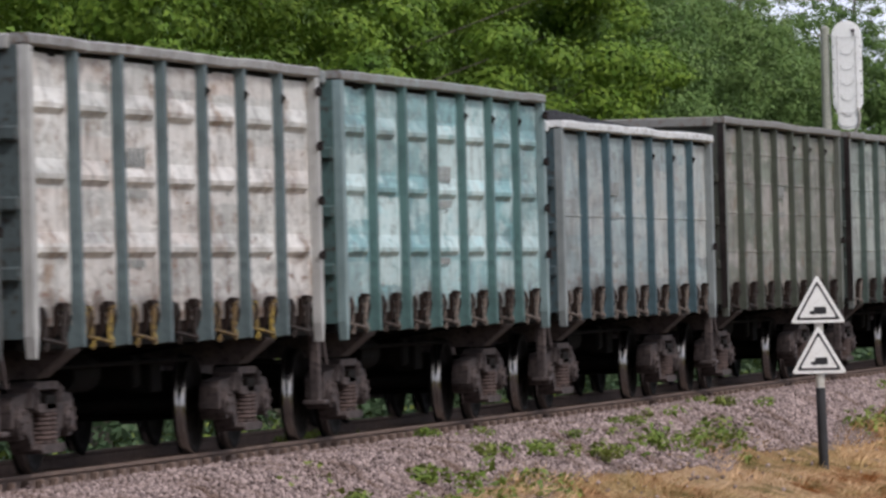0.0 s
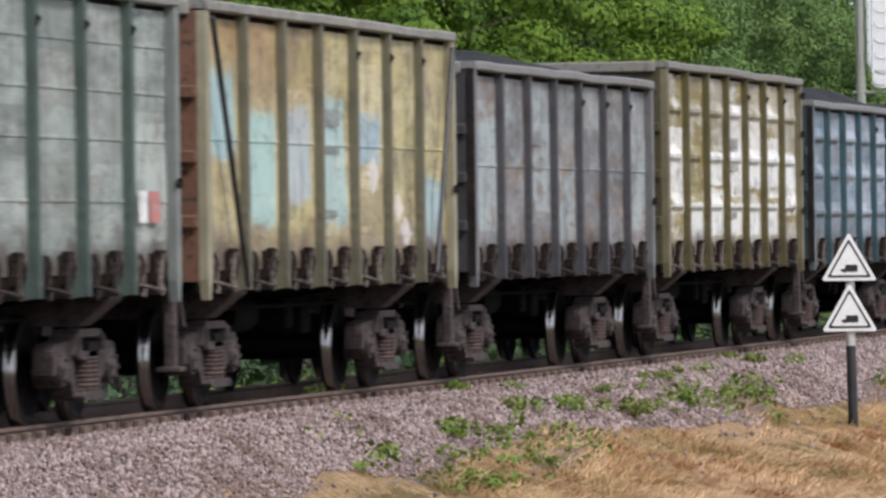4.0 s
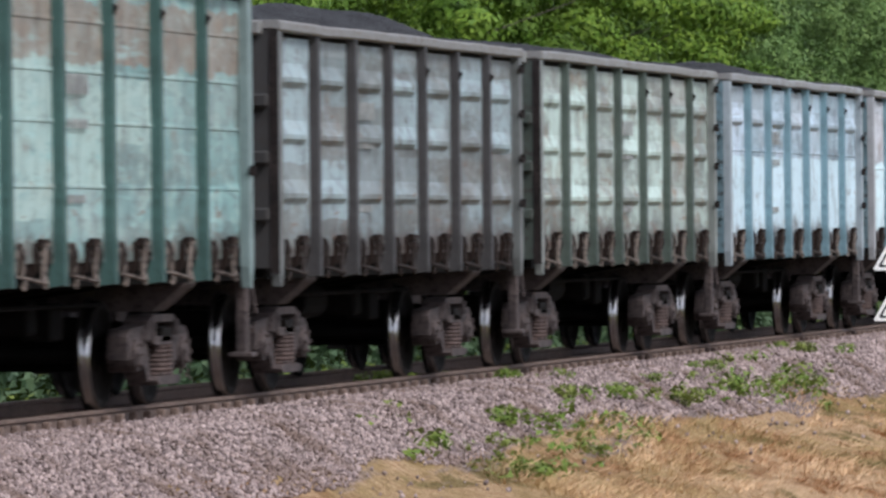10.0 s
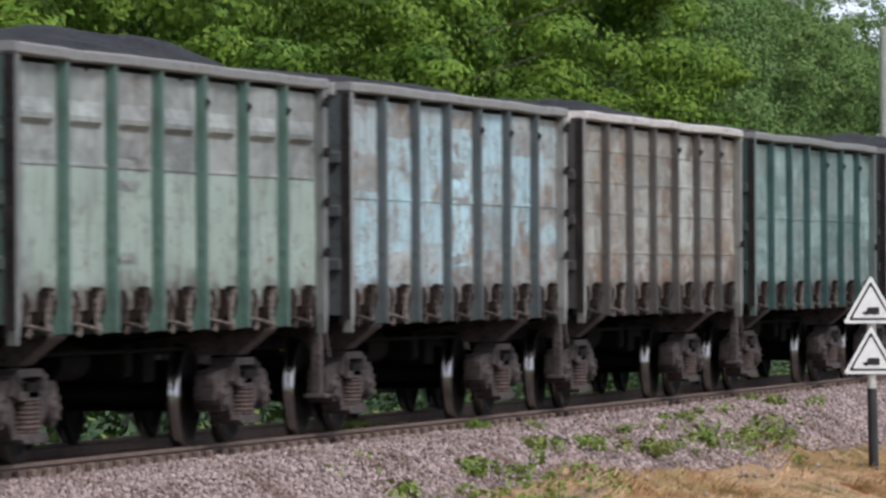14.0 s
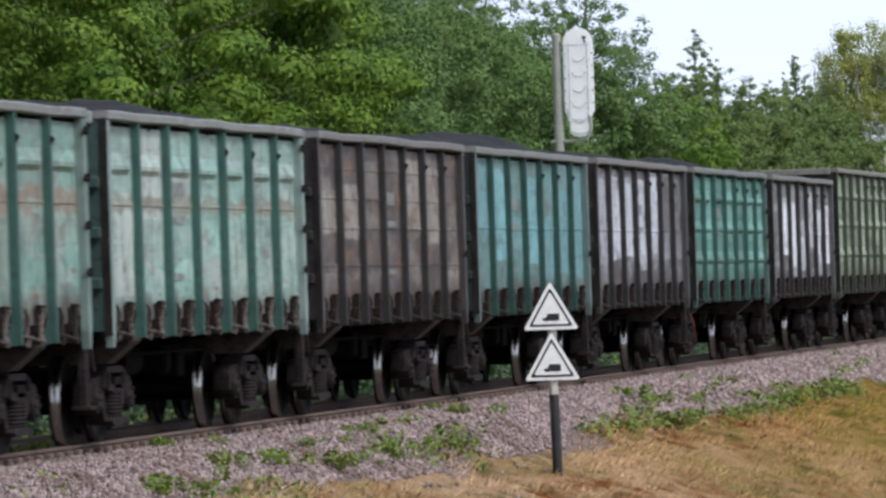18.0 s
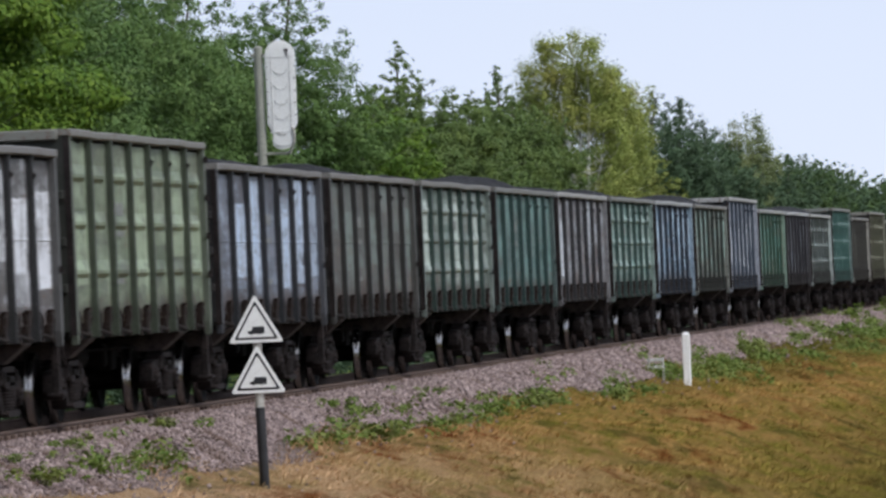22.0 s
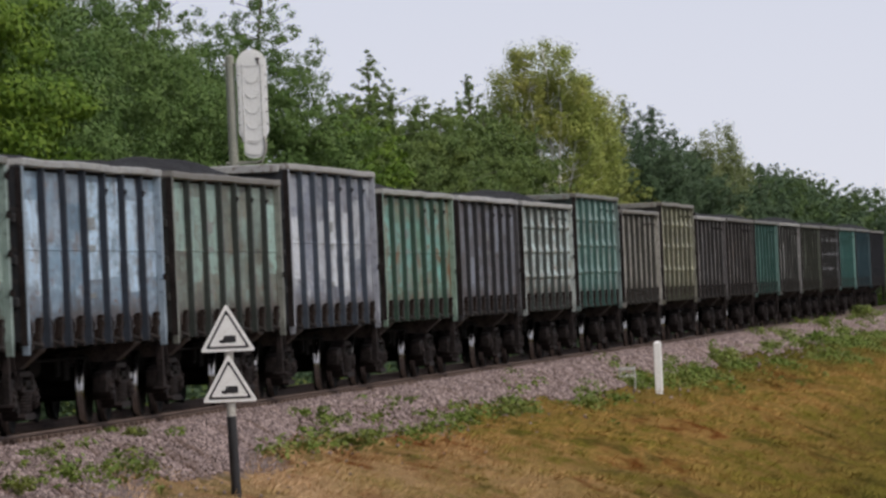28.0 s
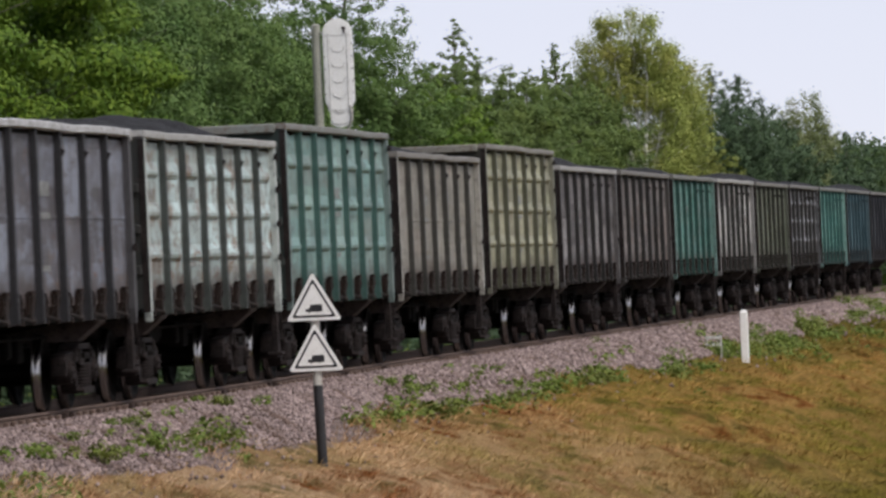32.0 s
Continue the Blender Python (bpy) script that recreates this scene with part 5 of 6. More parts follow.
for z in (5.86, 7.44):
    bm = bmesh.new()
    box(bm, -0.27, 0.27, -0.15, -0.139, z - 0.01, z + 0.01, 0.002)
    part("seam", bm, M_PALE, head)
for x in (-0.29, 0.29):
    for z in np.arange(5.95, 7.5, 0.26):
        bm = bmesh.new()
        tube(bm, (x, -0.145, z), (x, -0.118, z), 0.016, None, 6)
        part("bolt", bm, M_CAST, head)
bm = bmesh.new()
box(bm, 0.10, 0.18, -0.16, -0.139, 7.56, 7.61, 0.005)
box(bm, 0.13, 0.16, -0.16, -0.139, 7.47, 7.56, 0.003)
part("lifting_eye", bm, M_CAST, head)
for z in (5.42, 7.50):
    bm = bmesh.new()
    box(bm, -0.16, 0.62, -0.07, 0.07, z - 0.03, z + 0.03, 0.008)
    part("bracket", bm, M_MAST, signal)
bm = bmesh.new()
line = [(0.5, -0.05, 5.40), (0.62, -0.12, 5.46), (0.70, -0.16, 5.62), (0.72, -0.16, 5.80), (0.68, -0.15, 5.95)]
for p, q in zip(line, line[1:]):
    tube(bm, p, q, 0.026, None, 8)
part("cable", bm, M_GREYPIPE, signal, "grey cable looping under the signal head")


# ---------------------------------------------------------------- trees
def leaf_cloud(centres, radii, count, size, rng, up=0.6):
    """Small three-cornered leaves over the outer half of many lobes."""
    centres, radii = np.asarray(centres), np.asarray(radii)
    k = rng.choice(len(centres), count, p=radii ** 2 / np.sum(radii ** 2))
    d = rng.normal(size=(count, 3))
    d[:, 2] += up
    d /= np.linalg.norm(d, axis=1)[:, None]
    rad = radii[k] * (0.5 + 0.6 * rng.rand(count) ** 0.7 + 0.45 * (rng.rand(count) < 0.14))
    p = centres[k] + d * rad[:, None] * np.array([1, 1, 0.8])
    nrm = d * 1.1 + rng.normal(size=(count, 3)) * 0.42
    nrm[:, 2] += 0.35
    return leaf_faces(p, nrm, rng.normal(size=(count, 3)), size * rng.uniform(0.6, 1.35, count))


def leaf_faces(p, nrm, along, size, slim=1.0):
    nrm = nrm / (np.linalg.norm(nrm, axis=1)[:, None] + 1e-9)
    b = np.cross(nrm, along)
    b /= np.linalg.norm(b, axis=1)[:, None] + 1e-9
    a = np.cross(b, nrm)
    s = size[:, None]
    tri = np.stack([p - a * s * 0.55 + b * s * 0.3 * slim, p - a * s * 0.4 - b * s * 0.42 * slim, p + a * s * 0.6], 1)
    return tri.reshape(-1, 3)


def spray_leaves(cs, rs, dirs, count, size, rng, flat=0.6, needle=False, airy=True):
    """Leaves in loose airy sprays along the branches, or over the outsides of dense clumps."""
    cs, rs, dirs = np.asarray(cs), np.asarray(rs), np.asarray(dirs)
    k = rng.choice(len(cs), count, p=rs ** 2 / np.sum(rs ** 2))
    if airy:
        off = rng.normal(size=(count, 3)) * (rs[k] * 0.5)[:, None] * np.array([1, 1, flat])
        nrm = rng.normal(size=(count, 3)) * 0.24 + dirs[k] * 0.3 + off / (rs[k][:, None] + 0.01) * 1.2
        nrm[:, 2] += 0.5
        along = dirs[k] * 1.0 + rng.normal(size=(count, 3)) * 0.35 if needle else rng.normal(size=(count, 3))
        return leaf_faces(cs[k] + off, nrm, along, size * rng.uniform(0.6, 1.4, count), 0.55 if needle else 1.0)
    d = rng.normal(size=(count, 3))
    d[:, 2] += 0.25
    d /= np.linalg.norm(d, axis=1)[:, None]
    rad = rs[k] * (0.45 + 0.5 * rng.rand(count) ** 0.7 + 0.5 * (rng.rand(count) < 0.12))
    off = d * rad[:, None] * np.array([1, 1, flat])
    nrm = d * 1.2 + rng.normal(size=(count, 3)) * 0.33 + dirs[k] * 0.15
    nrm[:, 2] += 0.3
    return leaf_faces(cs[k] + off, nrm, rng.normal(size=(count, 3)), size * rng.uniform(0.6, 1.4, count))


def crown_mesh(verts, material):
    f = np.arange(len(verts)).reshape(-1, 3)
    return raw_mesh("crown", verts, f, material)


def tree(sd, h, wide, full, leaves, size, material, words, name="broadleaf_tree", low=0.15, power=0.6, branches=90, rise=0.35, spray=0.34, flat=0.6, bark=None, needle=False, ragged=0.25, gaps=None, airy=True, void=0.6):
    """A trunk with limbs; branches reach out to a crown that is `wide` from `full` metres below its top."""
    rng = np.random.RandomState(sd)
    t = new(name)
    bm = bmesh.new()
    p, r = Vector((0, 0, -0.3)), (0.008 if bark else 0.014) * h
    for s in range(6):
        q = Vector((rng.normal() * 0.008 * h, rng.normal() * 0.008 * h, h * 0.97 * (s + 1) / 6))
        tube(bm, p, q, r, r * 0.75, 8)
        p, r = q, r * 0.75
    cs, rs, dirs = [], [], []
    for n in range(branches):
        z = h * (low + (1 - low) * ((n + rng.rand()) / branches) ** 0.68)
        d = max(0.05, h - z)
        reach = wide * min(1.0, d / full) ** power * (1 + ragged * rng.uniform(-1, 0.7)) + 0.08
        if z < 0.3 * h:
            reach *= 0.8
        a = n * 2.39996 + rng.uniform(-0.4, 0.4)
        u = Vector((math.cos(a), math.sin(a), 0))
        foot = Vector((0, 0, max(0.4, z - rise * reach)))
        tip = u * reach + Vector((0, 0, z))
        if n % 4 == 0:
            tube(bm, foot, tip, 0.012 + 0.018 * d / h, 0.008, 5)
        steps = max(2, int(reach / (spray * 0.8)))
        for w in np.linspace(0.25, 1.0, steps):
            side = Vector((-u.y, u.x, 0)) * rng.normal() * 0.28 * reach * (1.15 - 0.6 * w)
            c = foot.lerp(tip, w) + side + Vector((0, 0, rng.normal() * 0.12 - 0.1 * abs(side.length)))
            if gaps is not None and w < 0.97 and noise.noise((c.x * void + sd, c.y * void, c.z * void * 1.25)) < gaps:
                continue
            cs.append(c)
            rs.append(spray * rng.uniform(0.55, 1.15) * (0.28 + 0.72 * min(1.0, d / full)))
            dirs.append((u * 0.8 + Vector((0, 0, 0.35 if not needle else 0.8))))
    for s in range(9):
        cs.append(Vector((rng.normal() * 0.02 * s, rng.normal() * 0.02 * s, h - 0.11 * s)))
        rs.append(spray * (0.18 + 0.03 * s))
        dirs.append(Vector((0, 0, 1)))
    part("trunk", bm, bark or M_BARK, t)
    part("crown", crown_mesh(spray_leaves(cs, rs, dirs, leaves, size, rng, flat, needle, airy), material), None, t)
    return tagged(t, words, "tree")


def birch(sd, h, words, stems, leaves, size, open_to=0.0, fork=5.2, droop=1.2, spray=0.36, material=None):
    """White stems that part at the fork and lean out to (dx, dy, height); hanging sprays of small leaves."""
    rng = np.random.RandomState(sd)
    t = new("birch_tree")
    cs, rs, dirs = [], [], []
    for n, (dx, dy, top, rad) in enumerate(stems):
        bm = bmesh.new()
        line = []
        for q in np.linspace(0, 1, 10):
            z = -0.3 + (top + 0.3) * q
            s = max(0.0, (z - fork) / (top - fork))
            bend = s ** 0.8
            line.append(Vector((dx * bend + 0.05 * rng.normal() * (q > 0.3), dy * bend + 0.05 * n, z)))
        for j in range(9):
            tube(bm, line[j], line[j + 1], rad * (1 - 0.085 * j), rad * (1 - 0.085 * (j + 1)), 7)
        for j in range(3, 10):
            if line[j].z < fork + 0.6:
                continue
            for _ in range(7):
                ang = rng.uniform(0, 6.28)
                reach = rng.uniform(0.7, 1.9) * (1.1 - 0.55 * (line[j].z / top) ** 3)
                u = Vector((math.cos(ang), math.sin(ang), 0))
                tip = line[j] + u * reach + Vector((0, 0, reach * rng.uniform(0.3, 0.9)))
                if tip.z > top + 0.4:
                    continue
                tube(bm, line[j], tip, 0.028, 0.009, 5)
                for w in (0.5, 0.75, 1.0):
                    c = line[j].lerp(tip, w)
                    for d in (0.0, 0.5, 1.0):
                        e = Vector((c.x + rng.normal() * 0.2, c.y + rng.normal() * 0.2, c.z - d * droop * rng.uniform(0.4, 1.0)))
                        if e.y < 1.5 and abs(e.x + 0.5) < open_to * (0.35 + 0.12 * (e.z - fork)) and e.z < fork + 5.2 and rng.rand() < 0.92:
                            continue
                        cs.append(e)
                        rs.append(spray * rng.uniform(0.5, 1.1))
                        dirs.append(Vector((u.x * 0.5, u.y * 0.5, -0.6)))
        part("trunk", bm, M_BIRCH, t, "white birch stem with dark marks")
    part("crown", crown_mesh(spray_leaves(cs, rs, dirs, leaves, size, rng, 1.2), material or M_LEAF_C), None, t)
    return tagged(t, words, "tree")


def stand(ob, x, y, turn=0):
    ob.matrix_basis = pose(x, y, height(x, y), 0, 0, turn)
    return ob


def row_of(kinds_, spots, step, group):
    for k, (x, y) in enumerate(spots):
        t = kinds_[k] if k < len(kinds_) else copy_thing(kinds_[k % len(kinds_)], Matrix())
        stand(t, x, y, step * k)
        tagged(t, group=group)


EDGE = "trees along the forest edge"
GREEN = "broad leafy tree with bright green foliage behind the railway"
front = [tree(100 + k, 11.8 + 1.2 * (k % 3), 4.4, 3.5, 150000, 0.10, M_LEAF_A, GREEN, low=0.14, branches=105, spray=0.74, flat=0.62, ragged=0.45, gaps=0.13, airy=False, void=0.42) for k in range(3)]
row_of(front, [(-27.0, 104), (-28.5, 113), (-27.2, 121), (-29.2, 128), (-27.4, 136), (-28.4, 144), (-27.0, 151), (-29.0, 159), (-33.0, 167)], 67, EDGE)
COOL = "slender grey-green tree with small leaves behind the railway"
cool = [tree(120 + k, 12.3 + 0.6 * k, 3.2, 4.0, 100000, 0.10, M_LEAF_B, COOL, low=0.16, branches=130, spray=0.55, power=0.6, flat=0.8, ragged=0.18, gaps=-0.15) for k in range(3)]
row_of(cool, [(-34, 236), (-34, 249), (-34, 224), (-33.5, 196), (-33, 207), (-34, 215), (-33.5, 242), (-38, 186), (-39, 204), (-39, 222), (-38.5, 240), (-39, 262), (-36, 256)], 50, EDGE)
stand(tree(140, 13.9, 3.3, 5.2, 90000, 0.11, M_LEAF_B, "tall open-crowned green tree behind the signal", low=0.16, power=0.7, branches=160, spray=0.42, flat=0.8, ragged=0.25), -34, 276)
stand(tree(141, 10.0, 2.9, 2.4, 26000, 0.14, M_LEAF_A, GREEN, branches=80), -33, 290)
DARK = "rounded dark green tree in the forest edge"
hedge = [tree(142 + k, 10.4 + 0.5 * k, 3.1, 2.6, 60000, 0.12, M_LEAF_E, DARK, branches=130, power=0.45, spray=0.5, flat=0.7, gaps=-0.04) for k in range(3)]
row_of(hedge, [(-34, 329), (-34, 341), (-34.5, 367), (-34, 303), (-33.2, 313), (-34.6, 356), (-36, 384), (-37.5, 402), (-37.5, 425)], 61, EDGE)
stand(tree(150, 12.4, 3.0, 6.0, 40000, 0.14, M_LEAF_E, "pointed dark green tree standing above the hedge of trees", branches=120, power=0.85, spray=0.32, ragged=0.35), -34, 313)
stand(tree(151, 12.5, 2.6, 6.0, 34000, 0.14, M_LEAF_E, "pointed dark green tree with loose branches", branches=110, power=0.85, spray=0.3, ragged=0.4), -34, 354)
stand(birch(160, 15.4, "large yellow-green birch with several white stems",
            [(-2.5, 0.6, 13.3, 0.14), (-1.4, -0.5, 14.5, 0.16), (-0.4, 0.9, 14.9, 0.15), (0.5, -0.4, 14.6, 0.16), (-3.2, 1.3, 11.6, 0.08), (-2.9, 1.8, 10.2, 0.06), (1.6, 1.2, 13.0, 0.12), (2.3, 0.8, 11.2, 0.08)], 70000, 0.11, 2.6, 5.2, 1.7, 0.46), -34, 400)
stand(birch(162, 13.6, "smaller birch with three white stems beside the large one", [(-0.1, 0.4, 12.6, 0.12), (0.9, -0.2, 13.4, 0.13), (1.7, 0.5, 12.4, 0.11)], 22000, 0.12, 1.4, 5.0, 1.5, 0.42), -34, 415)
stand(tree(144, 10.6, 2.9, 4.5, 26000, 0.15, M_LEAF_F, "yellow-green tree beside the birch", branches=90, power=0.8, low=0.2), -34, 441)
PINE = "dark blue-green pine above the forest edge"
stand(tree(152, 13.6, 4.0, 4.2, 60000, 0.22, M_LEAF_D, PINE, "pine_tree", branches=120, power=0.75, rise=0.6, spray=0.5, flat=0.9, needle=True), -35, 462)
stand(tree(153, 13.7, 4.0, 4.6, 60000, 0.22, M_LEAF_D, PINE, "pine_tree", branches=120, power=0.8, rise=0.6, spray=0.5, flat=0.9, needle=True), -35, 485)
stand(tree(154, 12.3, 3.8, 4.2, 34000, 0.25, M_LEAF_D, PINE, "pine_tree", branches=100, power=0.8, rise=0.6, spray=0.5, flat=0.9, needle=True), -35, 506)
stand(tree(155, 11.4, 2.2, 4.0, 16000, 0.17, M_LEAF_B, COOL, branches=70, spray=0.3), -35.5, 530)
stand(birch(161, 13.2, "slim yellow-green birch at the forest edge", [(-0.3, 0.2, 12.8, 0.11), (0.7, 0.4, 13.1, 0.10), (-1.2, 0.3, 11.4, 0.08), (1.5, 0.2, 11.0, 0.08), (0.1, 0.9, 10.2, 0.07)], 34000, 0.15, 0.2, 3.4, 1.6, 0.45, M_LEAF_G), -35, 545)
FARS = "distant dark green tree at the forest's far end"
fars = [tree(170 + k, 11.5 + 0.5 * k, 4.8, 3.2, 30000, 0.22, (M_LEAF_D, M_LEAF_H, M_LEAF_D)[k], FARS, branches=80, spray=0.55, power=0.55, low=0.1, flat=0.8) for k in range(3)]
row_of(fars, [(-37, 600), (-37, 632), (-38.5, 655), (-37, 676), (-39, 705), (-42, 740),], 77, "distant trees")
last = [tree(174 + k, 13.6 + 0.9 * k, 6.0, 4.0, 20000, 0.34, (M_LEAF_D, M_LEAF_H)[k], FARS, branches=80, spray=0.7, power=0.55, low=0.06) for k in range(2)]
row_of(last, [(-44, 780), (-45, 820), (-46, 865), (-46, 915), (-45, 970), (-45, 1030), (-44, 1100), (-43, 1190), (-41, 1290), (-39, 1400), (-35, 1500)], 77, "distant trees")


def understory():
    """Shrubs and saplings that close the wood's foot, and weeds along the far ditch."""
    rng = np.random.RandomState(5)
    cs, rs = [], []
    for y in np.arange(100, 560, 1.5):
        sc = 0.6 + y / 500
        x = -28.5 - 5.5 * min(1, max(0, (y - 170) / 60))
        for _ in range(3):
            cs.append((x - rng.uniform(0, 3.5), y + rng.uniform(-1, 1), rng.uniform(0.2, 5.0) - 0.9))
            rs.append(rng.uniform(0.45, 0.9) * sc)
    v = leaf_cloud(cs, rs, 120000, 0.16, rng)
    tagged(new("shrubbery", crown_mesh(v, M_LEAF_E)), "dense green shrubs at the foot of the wood", "shrubs", kind="stuff")
    cs, rs = [], []
    for y in np.arange(66, 240, 0.8):
        cs.append((rng.uniform(-23.5, -20.4), y, -0.85 + rng.uniform(0, 0.3)))
        rs.append(rng.uniform(0.25, 0.5))
    v = leaf_cloud(cs, rs, 3000, 0.12, rng, 0.8)
    tagged(new("ditch_weeds", crown_mesh(v, M_WEED)), "bright green weeds along the far ditch", "weeds", kind="stuff")
    cs, rs = [], []
    for y in np.arange(66, 330, 0.7):
        for _ in range(2):
            cs.append((rng.uniform(-25.5, -21.6), y + rng.uniform(-0.5, 0.5), rng.uniform(-0.9, -0.05)))
            rs.append(rng.uniform(0.3, 0.6))
    v = leaf_cloud(cs, rs, 26000, 0.13, rng, 0.5)
    tagged(new("ditch_shrubs", crown_mesh(v, M_LEAF_D)), "low dark green shrubs beyond the far ditch", "shrubs", kind="stuff")
    # the wood behind the first trees
    cs, rs = [], []
    for y in np.arange(90, 1300, 5.0):
        for _ in range(6):
            cs.append((-42 - rng.uniform(0, 10), y + rng.uniform(-3, 3), rng.uniform(0.5, 6.4 if y > 260 else 9.5)))
            rs.append(rng.uniform(1.2, 2.0) * (0.8 + y / 1200))
    v = leaf_cloud(cs, rs, 110000, 0.36, rng)
    tagged(new("forest", crown_mesh(v, M_LEAF_E)), "dark inner wood behind the forest edge", "forest", kind="stuff")


understory()


def weed_tuft(sd, r):
    rng = np.random.RandomState(sd)
    t = new("weed_tuft")
    cs = [(rng.normal() * 0.45 * r, rng.normal() * 0.7 * r, r * rng.uniform(0.05, 0.32)) for _ in range(14)]
    v = leaf_cloud(cs, [r * rng.uniform(0.10, 0.24) for _ in cs], 420, 0.11, rng, 0.7)
    part("leaves", crown_mesh(v, M_WEED), None, t)
    return tagged(t, "low green weed tuft growing at the ballast's edge", "weed", "weeds at the ballast edge")


def verge_weeds():
    """A loose belt of low yellow-green weeds along the toe of the ballast."""
    rng = np.random.RandomState(21)
    cs, rs = [], []
    for y in np.concatenate([np.arange(70, 170, 0.22), np.arange(170, 420, 0.09)]):
        far = min(1, max(0, (y - 130) / 80))
        x = -13.55 + 0.4 * far + (0.5 + 0.4 * far) * rng.normal() * (0.6 + 0.4 * math.sin(y * 0.21))
        if noise.noise((x * 0.8, y * 0.11, 2.0)) < -0.02 or x < -14.4 - 0.3 * far or x > -12.3 + 1.2 * far:
            continue
        cs.append((x, y, height(x, y) + 0.04))
        rs.append(rng.uniform(0.06, 0.16) * (1 + (min(y, 250) - 70) / 200))
    v = leaf_cloud(cs, rs, 34000, 0.085, rng, 0.8)
    tagged(new("verge_weeds", crown_mesh(v, M_WEED)), "belt of low yellow-green weeds along the ballast's toe", "weeds", kind="stuff")


verge_weeds()
TUFTS = [(-16.31, 83.68, 0.3), (-15.0, 83.66, 0.25), (-14.26, 92.19, 0.25), (-14.26, 102.35, 0.3), (-14.81, 103.27, 0.2), (-13.65, 72.22, 0.3), (-13.8, 76.51, 0.45), (-14.03, 81.55, 0.35), (-13.97, 84.36, 0.35), (-14.18, 87.63, 0.2), (-13.02, 73.1, 0.4), (-13.75, 87.2, 0.35), (-13.78, 91.51, 0.4), (-13.75, 95.33, 0.35), (-13.28, 77.88, 0.3), (-13.36, 116.26, 0.5), (-13.89, 117.97, 0.45), (-14.17, 118.94, 0.3), (-14.13, 131.76, 0.3), (-13.38, 141.14, 0.45), (-13.37, 123.55, 0.4), (-13.43, 134.35, 0.4), (-12.88, 161.04, 0.5), (-13.66, 203.17, 0.6), (-13.39, 192.64, 0.4), (-13.58, 251.67, 0.8), (-13.68, 234.32, 0.5), (-14.73, 307.08, 0.9), (-14.46, 275.95, 0.6), (-13.48, 120.52, 0.3), (-13.34, 209.73, 0.5), (-12.94, 156.0, 0.4), (-13.3, 145.42, 0.3)]

kinds = [weed_tuft(300 + k, 1.0) for k in range(4)]
rng_t = np.random.RandomState(8)
for k, (x, y, r) in enumerate(TUFTS):
    t = kinds[k] if k < 4 else copy_thing(kinds[k % 4], Matrix())
    t.scale = (r, r, r)
    t.matrix_basis = Matrix.LocRotScale((x, y, height(x, y)), Euler((0, 0, k * 1.7)), (r * 1.5, r * 1.5, r * 1.25))


# ---------------------------------------------------------------- grass and stones
def ragged_edge(x, y):
    """How far the sward pushes into the stones, or the stones into it."""
    return 0.34 * np.sin(y * 0.31 + 2 * np.sin(y * 0.13)) + 0.24 * np.sin(y * 0.83 + x * 2) * np.sin(y * 0.11 + 1.0)


def grass():
    """Tufts of dry blades, taller and thicker on the hummocks."""
    rng = np.random.RandomState(9)
    n = 38000
    y = 72 + (340 - 72) * rng.rand(n) ** 1.6
    x = -14.1 + rng.rand(n) ** 1.05 * 12.6
    keep = (x > -13.45 + ragged_edge(x, y)) & (x < -1.5)
    lush = np.sin(x * 1.7 + 1.3 * np.sin(y * 0.3)) * np.sin(y * 0.55 + 1.7 * np.sin(x * 0.9))
    keep &= rng.rand(n) < 0.62 + 0.38 * lush
    x, y, lush = x[keep], y[keep], lush[keep]
    tall = rng.uniform(0.03, 0.085, len(x)) * (1.0 + 0.5 * lush) * (1 + 0.9 * (rng.rand(len(x)) < 0.08))
    wide = rng.uniform(0.08, 0.26, len(x))
    k = np.repeat(np.arange(len(x)), 14)
    n = len(k)
    bx, by = x[k] + rng.normal(size=n) * wide[k], y[k] + rng.normal(size=n) * wide[k] * 1.6
    z = np.array([height(a, b) for a, b in zip(x, y)])[k]
    hgt = tall[k] * rng.uniform(0.5, 1.15, n)
    w = 0.006 * (0.75 + by / 200) * rng.uniform(0.7, 1.5, n)
    a = rng.uniform(0, 6.28, n)
    foot = np.stack([bx, by, z - 0.03], 1)
    side = np.stack([np.cos(a), np.sin(a) * 0.5, 0 * a], 1) * w[:, None]
    out_ = np.stack([bx - x[k], by - y[k], 0 * a], 1) * 0.5
    tip = foot + out_ + np.stack([rng.normal(size=n) * 0.05, rng.normal(size=n) * 0.05, hgt + 0.03], 1)
    v = np.stack([foot - side, foot + side, tip], 1).reshape(-1, 3)
    tagged(new("grass", raw_mesh("grass", v, np.arange(n * 3).reshape(-1, 3), M_GRASS)), "dry straw-coloured grass tufts with green patches", "grass", kind="stuff")


grass()


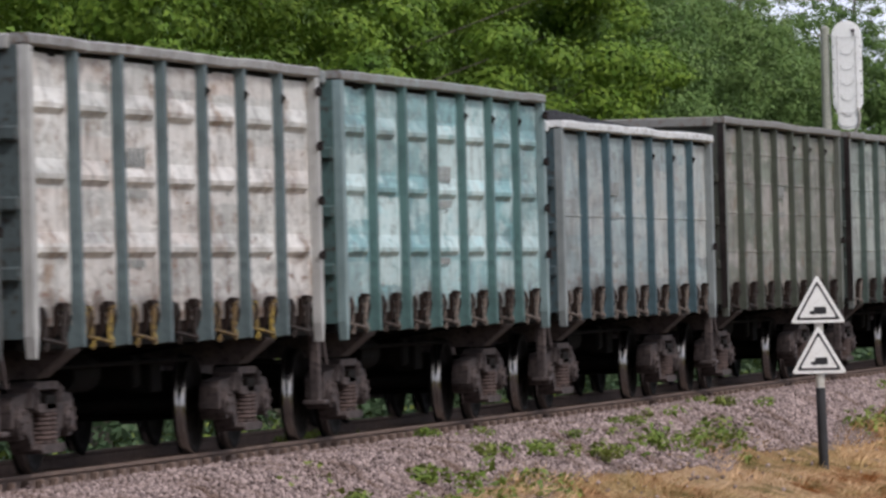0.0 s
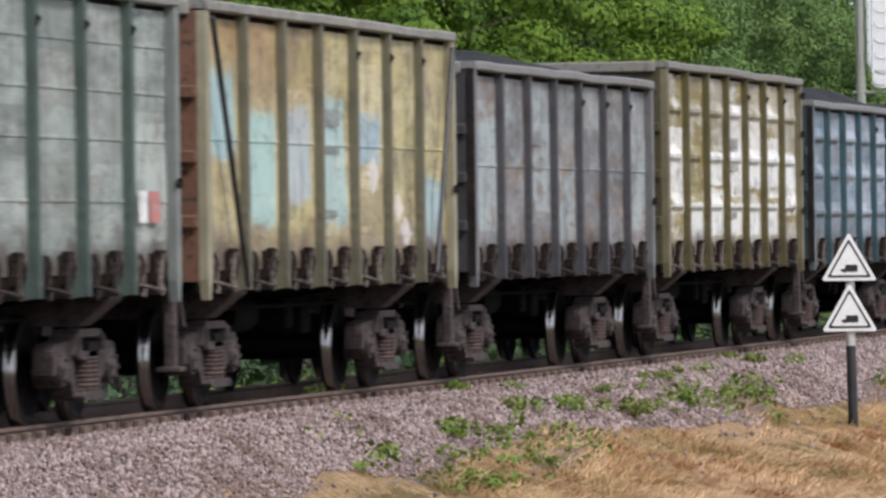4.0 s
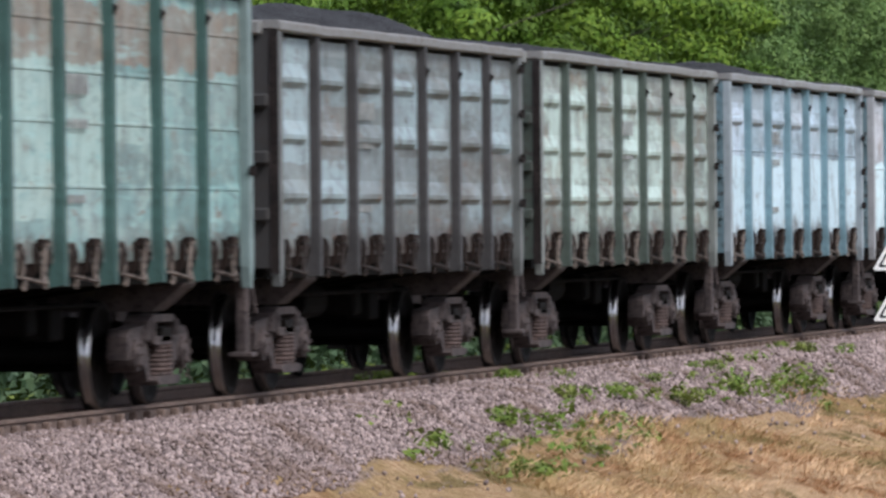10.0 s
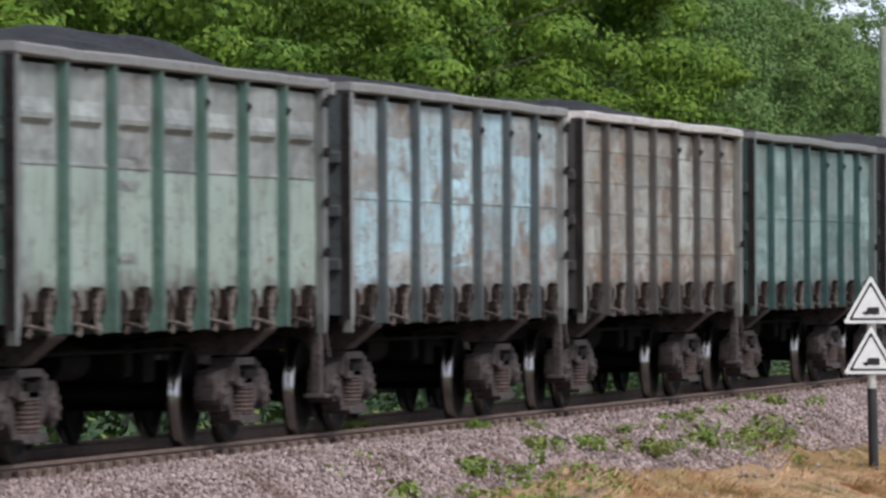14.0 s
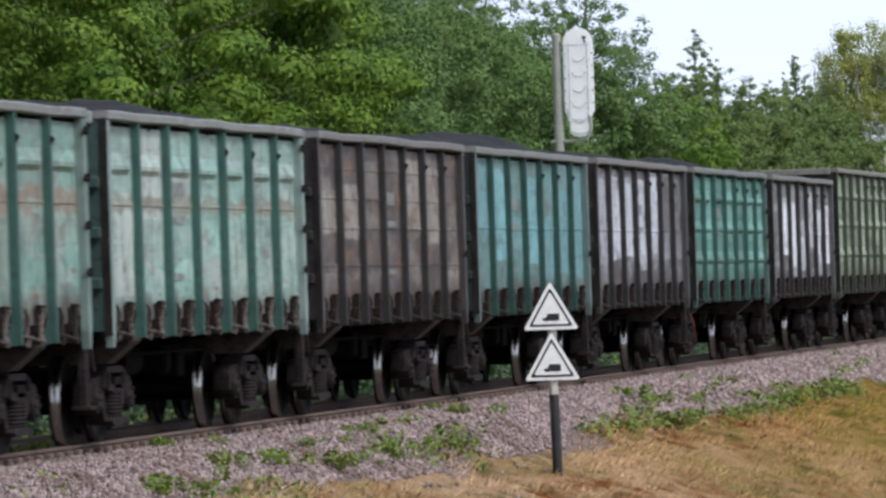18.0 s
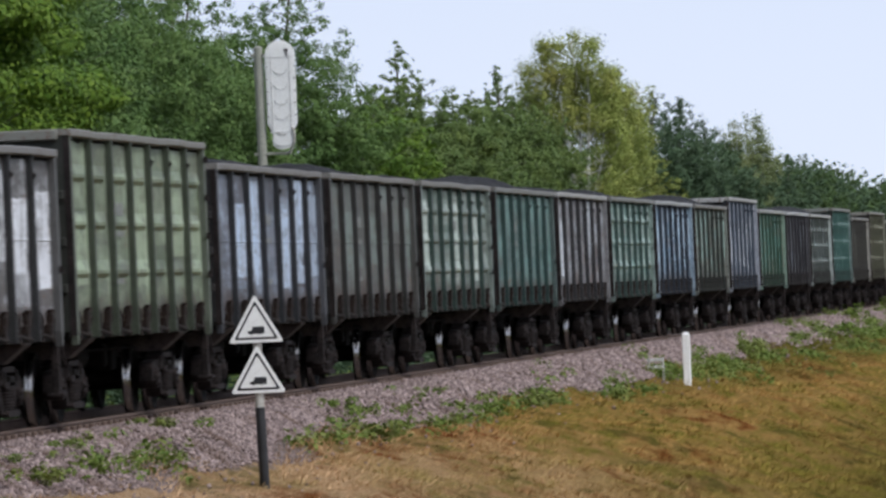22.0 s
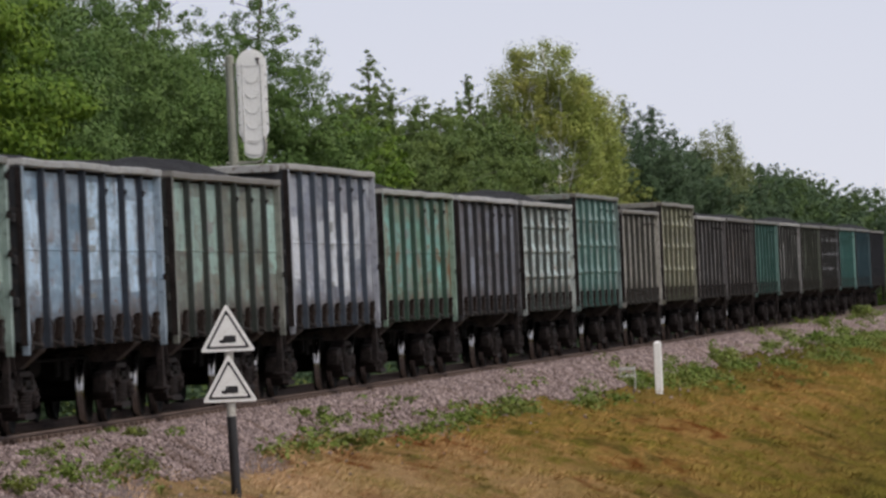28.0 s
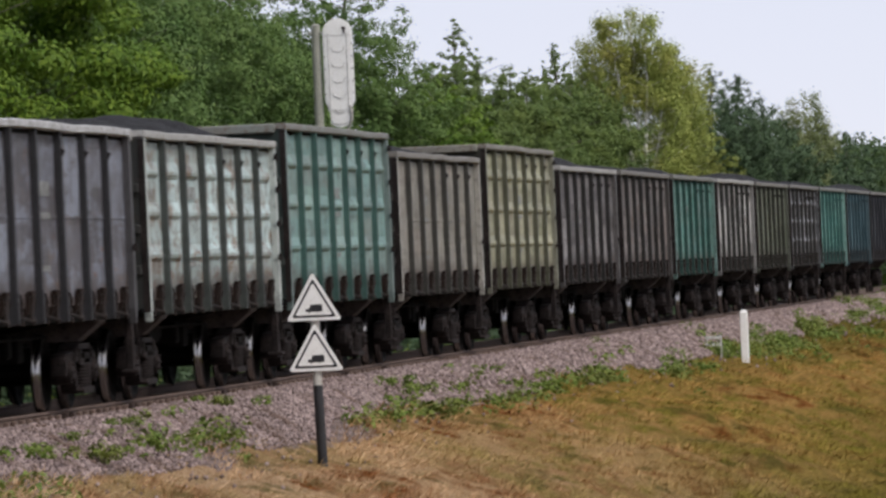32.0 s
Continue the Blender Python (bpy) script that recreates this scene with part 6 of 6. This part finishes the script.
def ballast():
    """Crushed stone heaped up to the rails, each stone an eight-cornered lump."""
    rng = np.random.RandomState(4)
    n = 105000
    y = 52 + 330 * rng.rand(n) ** 2.3
    x = -15.40 + 2.0 * rng.rand(n) ** 0.85
    stray = rng.rand(n) < 0.015
    x[stray] += rng.rand(stray.sum()) * 1.2
    e = -13.4 + ragged_edge(x, y)
    x = np.where((x > e) & ~stray, e - 0.5 * rng.rand(n), x)
    z = np.array([height(a, b) for a, b in zip(x, y)])
    s = (0.011 + 0.014 * rng.rand(n) ** 2) * (0.85 + (y - 52) / 160)
    cube = np.array([(i, j, k) for i in (-1, 1) for j in (-1, 1) for k in (-1, 1)], dtype=float)
    c = cube[None] * rng.uniform(0.55, 1.05, (n, 8, 3))
    q = rng.normal(size=(n, 4))
    q /= np.linalg.norm(q, axis=1)[:, None]
    w, i, j, k = q.T
    rot = np.stack([1 - 2 * (j * j + k * k), 2 * (i * j - k * w), 2 * (i * k + j * w), 2 * (i * j + k * w), 1 - 2 * (i * i + k * k), 2 * (j * k - i * w),
                    2 * (i * k - j * w), 2 * (j * k + i * w), 1 - 2 * (i * i + j * j)], 1).reshape(n, 3, 3)
    c = np.einsum("nij,nvj->nvi", rot, c) * s[:, None, None]
    c += np.stack([x, y, z + s * 0.35 + 0.02 * rng.rand(n)], 1)[:, None]
    faces = np.array([(0, 1, 3, 2), (4, 6, 7, 5), (0, 4, 5, 1), (2, 3, 7, 6), (0, 2, 6, 4), (1, 5, 7, 3)])
    f = (faces[None] + 8 * np.arange(n)[:, None, None]).reshape(-1, 4)
    tagged(new("ballast", raw_mesh("ballast", c.reshape(-1, 3), f, M_STONE)), "pinkish grey crushed stone ballast", "ballast", kind="stuff")


ballast()


def sleepers():
    bm = bmesh.new()
    prism(bm, [(-1.35, -0.19), (-0.95, -0.185), (0.95, -0.185), (1.35, -0.19), (1.35, -0.36), (-1.35, -0.36)], "y", -0.13, 0.13)
    me = mesh_of("sleeper", bm, M_WOOD)
    bm = bmesh.new()
    box(bm, 0.66, 0.94, -0.09, 0.09, -0.185, -0.165, 0.004)
    box(bm, 0.865, 0.935, -0.06, 0.06, -0.17, -0.045, 0.015)
    clip = mesh_of("rail_clip", bm, M_RAIL)
    rest_v, rest_f = [], []
    y, n = 60.0, 0
    while y < 800:
        if n < 300:
            s = new("sleeper", me)
            s.parent = track
            s.matrix_basis = pose(AXIS, y, 0)
            c = new("rail_clip", clip)
            c.parent = s
        else:
            b = len(rest_v)
            rest_v += [(AXIS + dx, y + dy, dz) for dx in (-1.35, 1.35) for dy in (-0.13, 0.13) for dz in (-0.36, -0.187)]
            rest_f += [(b, b + 1, b + 3, b + 2), (b + 4, b + 6, b + 7, b + 5), (b, b + 4, b + 5, b + 1), (b + 2, b + 3, b + 7, b + 6), (b + 1, b + 5, b + 7, b + 3)]
        y += 0.545
        n += 1
    o = new("far_sleepers", raw_mesh("far_sleepers", rest_v, rest_f, M_WOOD))
    o.parent = track
    tagged(o, kind="stuff")


sleepers()


# ---------------------------------------------------------------- the train rolls
def place_of(i, t):
    return S0 + PITCH * i - V * t - ACC * t * t - 6.39


def motions():
    times = [0.5 * k for k in range(65)]
    for w, i in wagons:
        walk(w, [(t, pose(AXIS, place_of(i, t), 0)) for t in times])
    first = wheelsets[0]
    spin = [k / FPS for k in range(32 * FPS + 1)]
    walk(first, [(t, pose(0, 0, 0, math.degrees((V * t + ACC * t * t) / 0.4785) % 360)) for t in spin])
    action, slot = first.animation_data.action, first.animation_data.action_slot
    for ws in wheelsets[1:]:
        ws.rotation_mode = "QUATERNION"
        ws.animation_data_create()
        ws.animation_data.action = action
        ws.animation_data.action_slot = slot


motions()
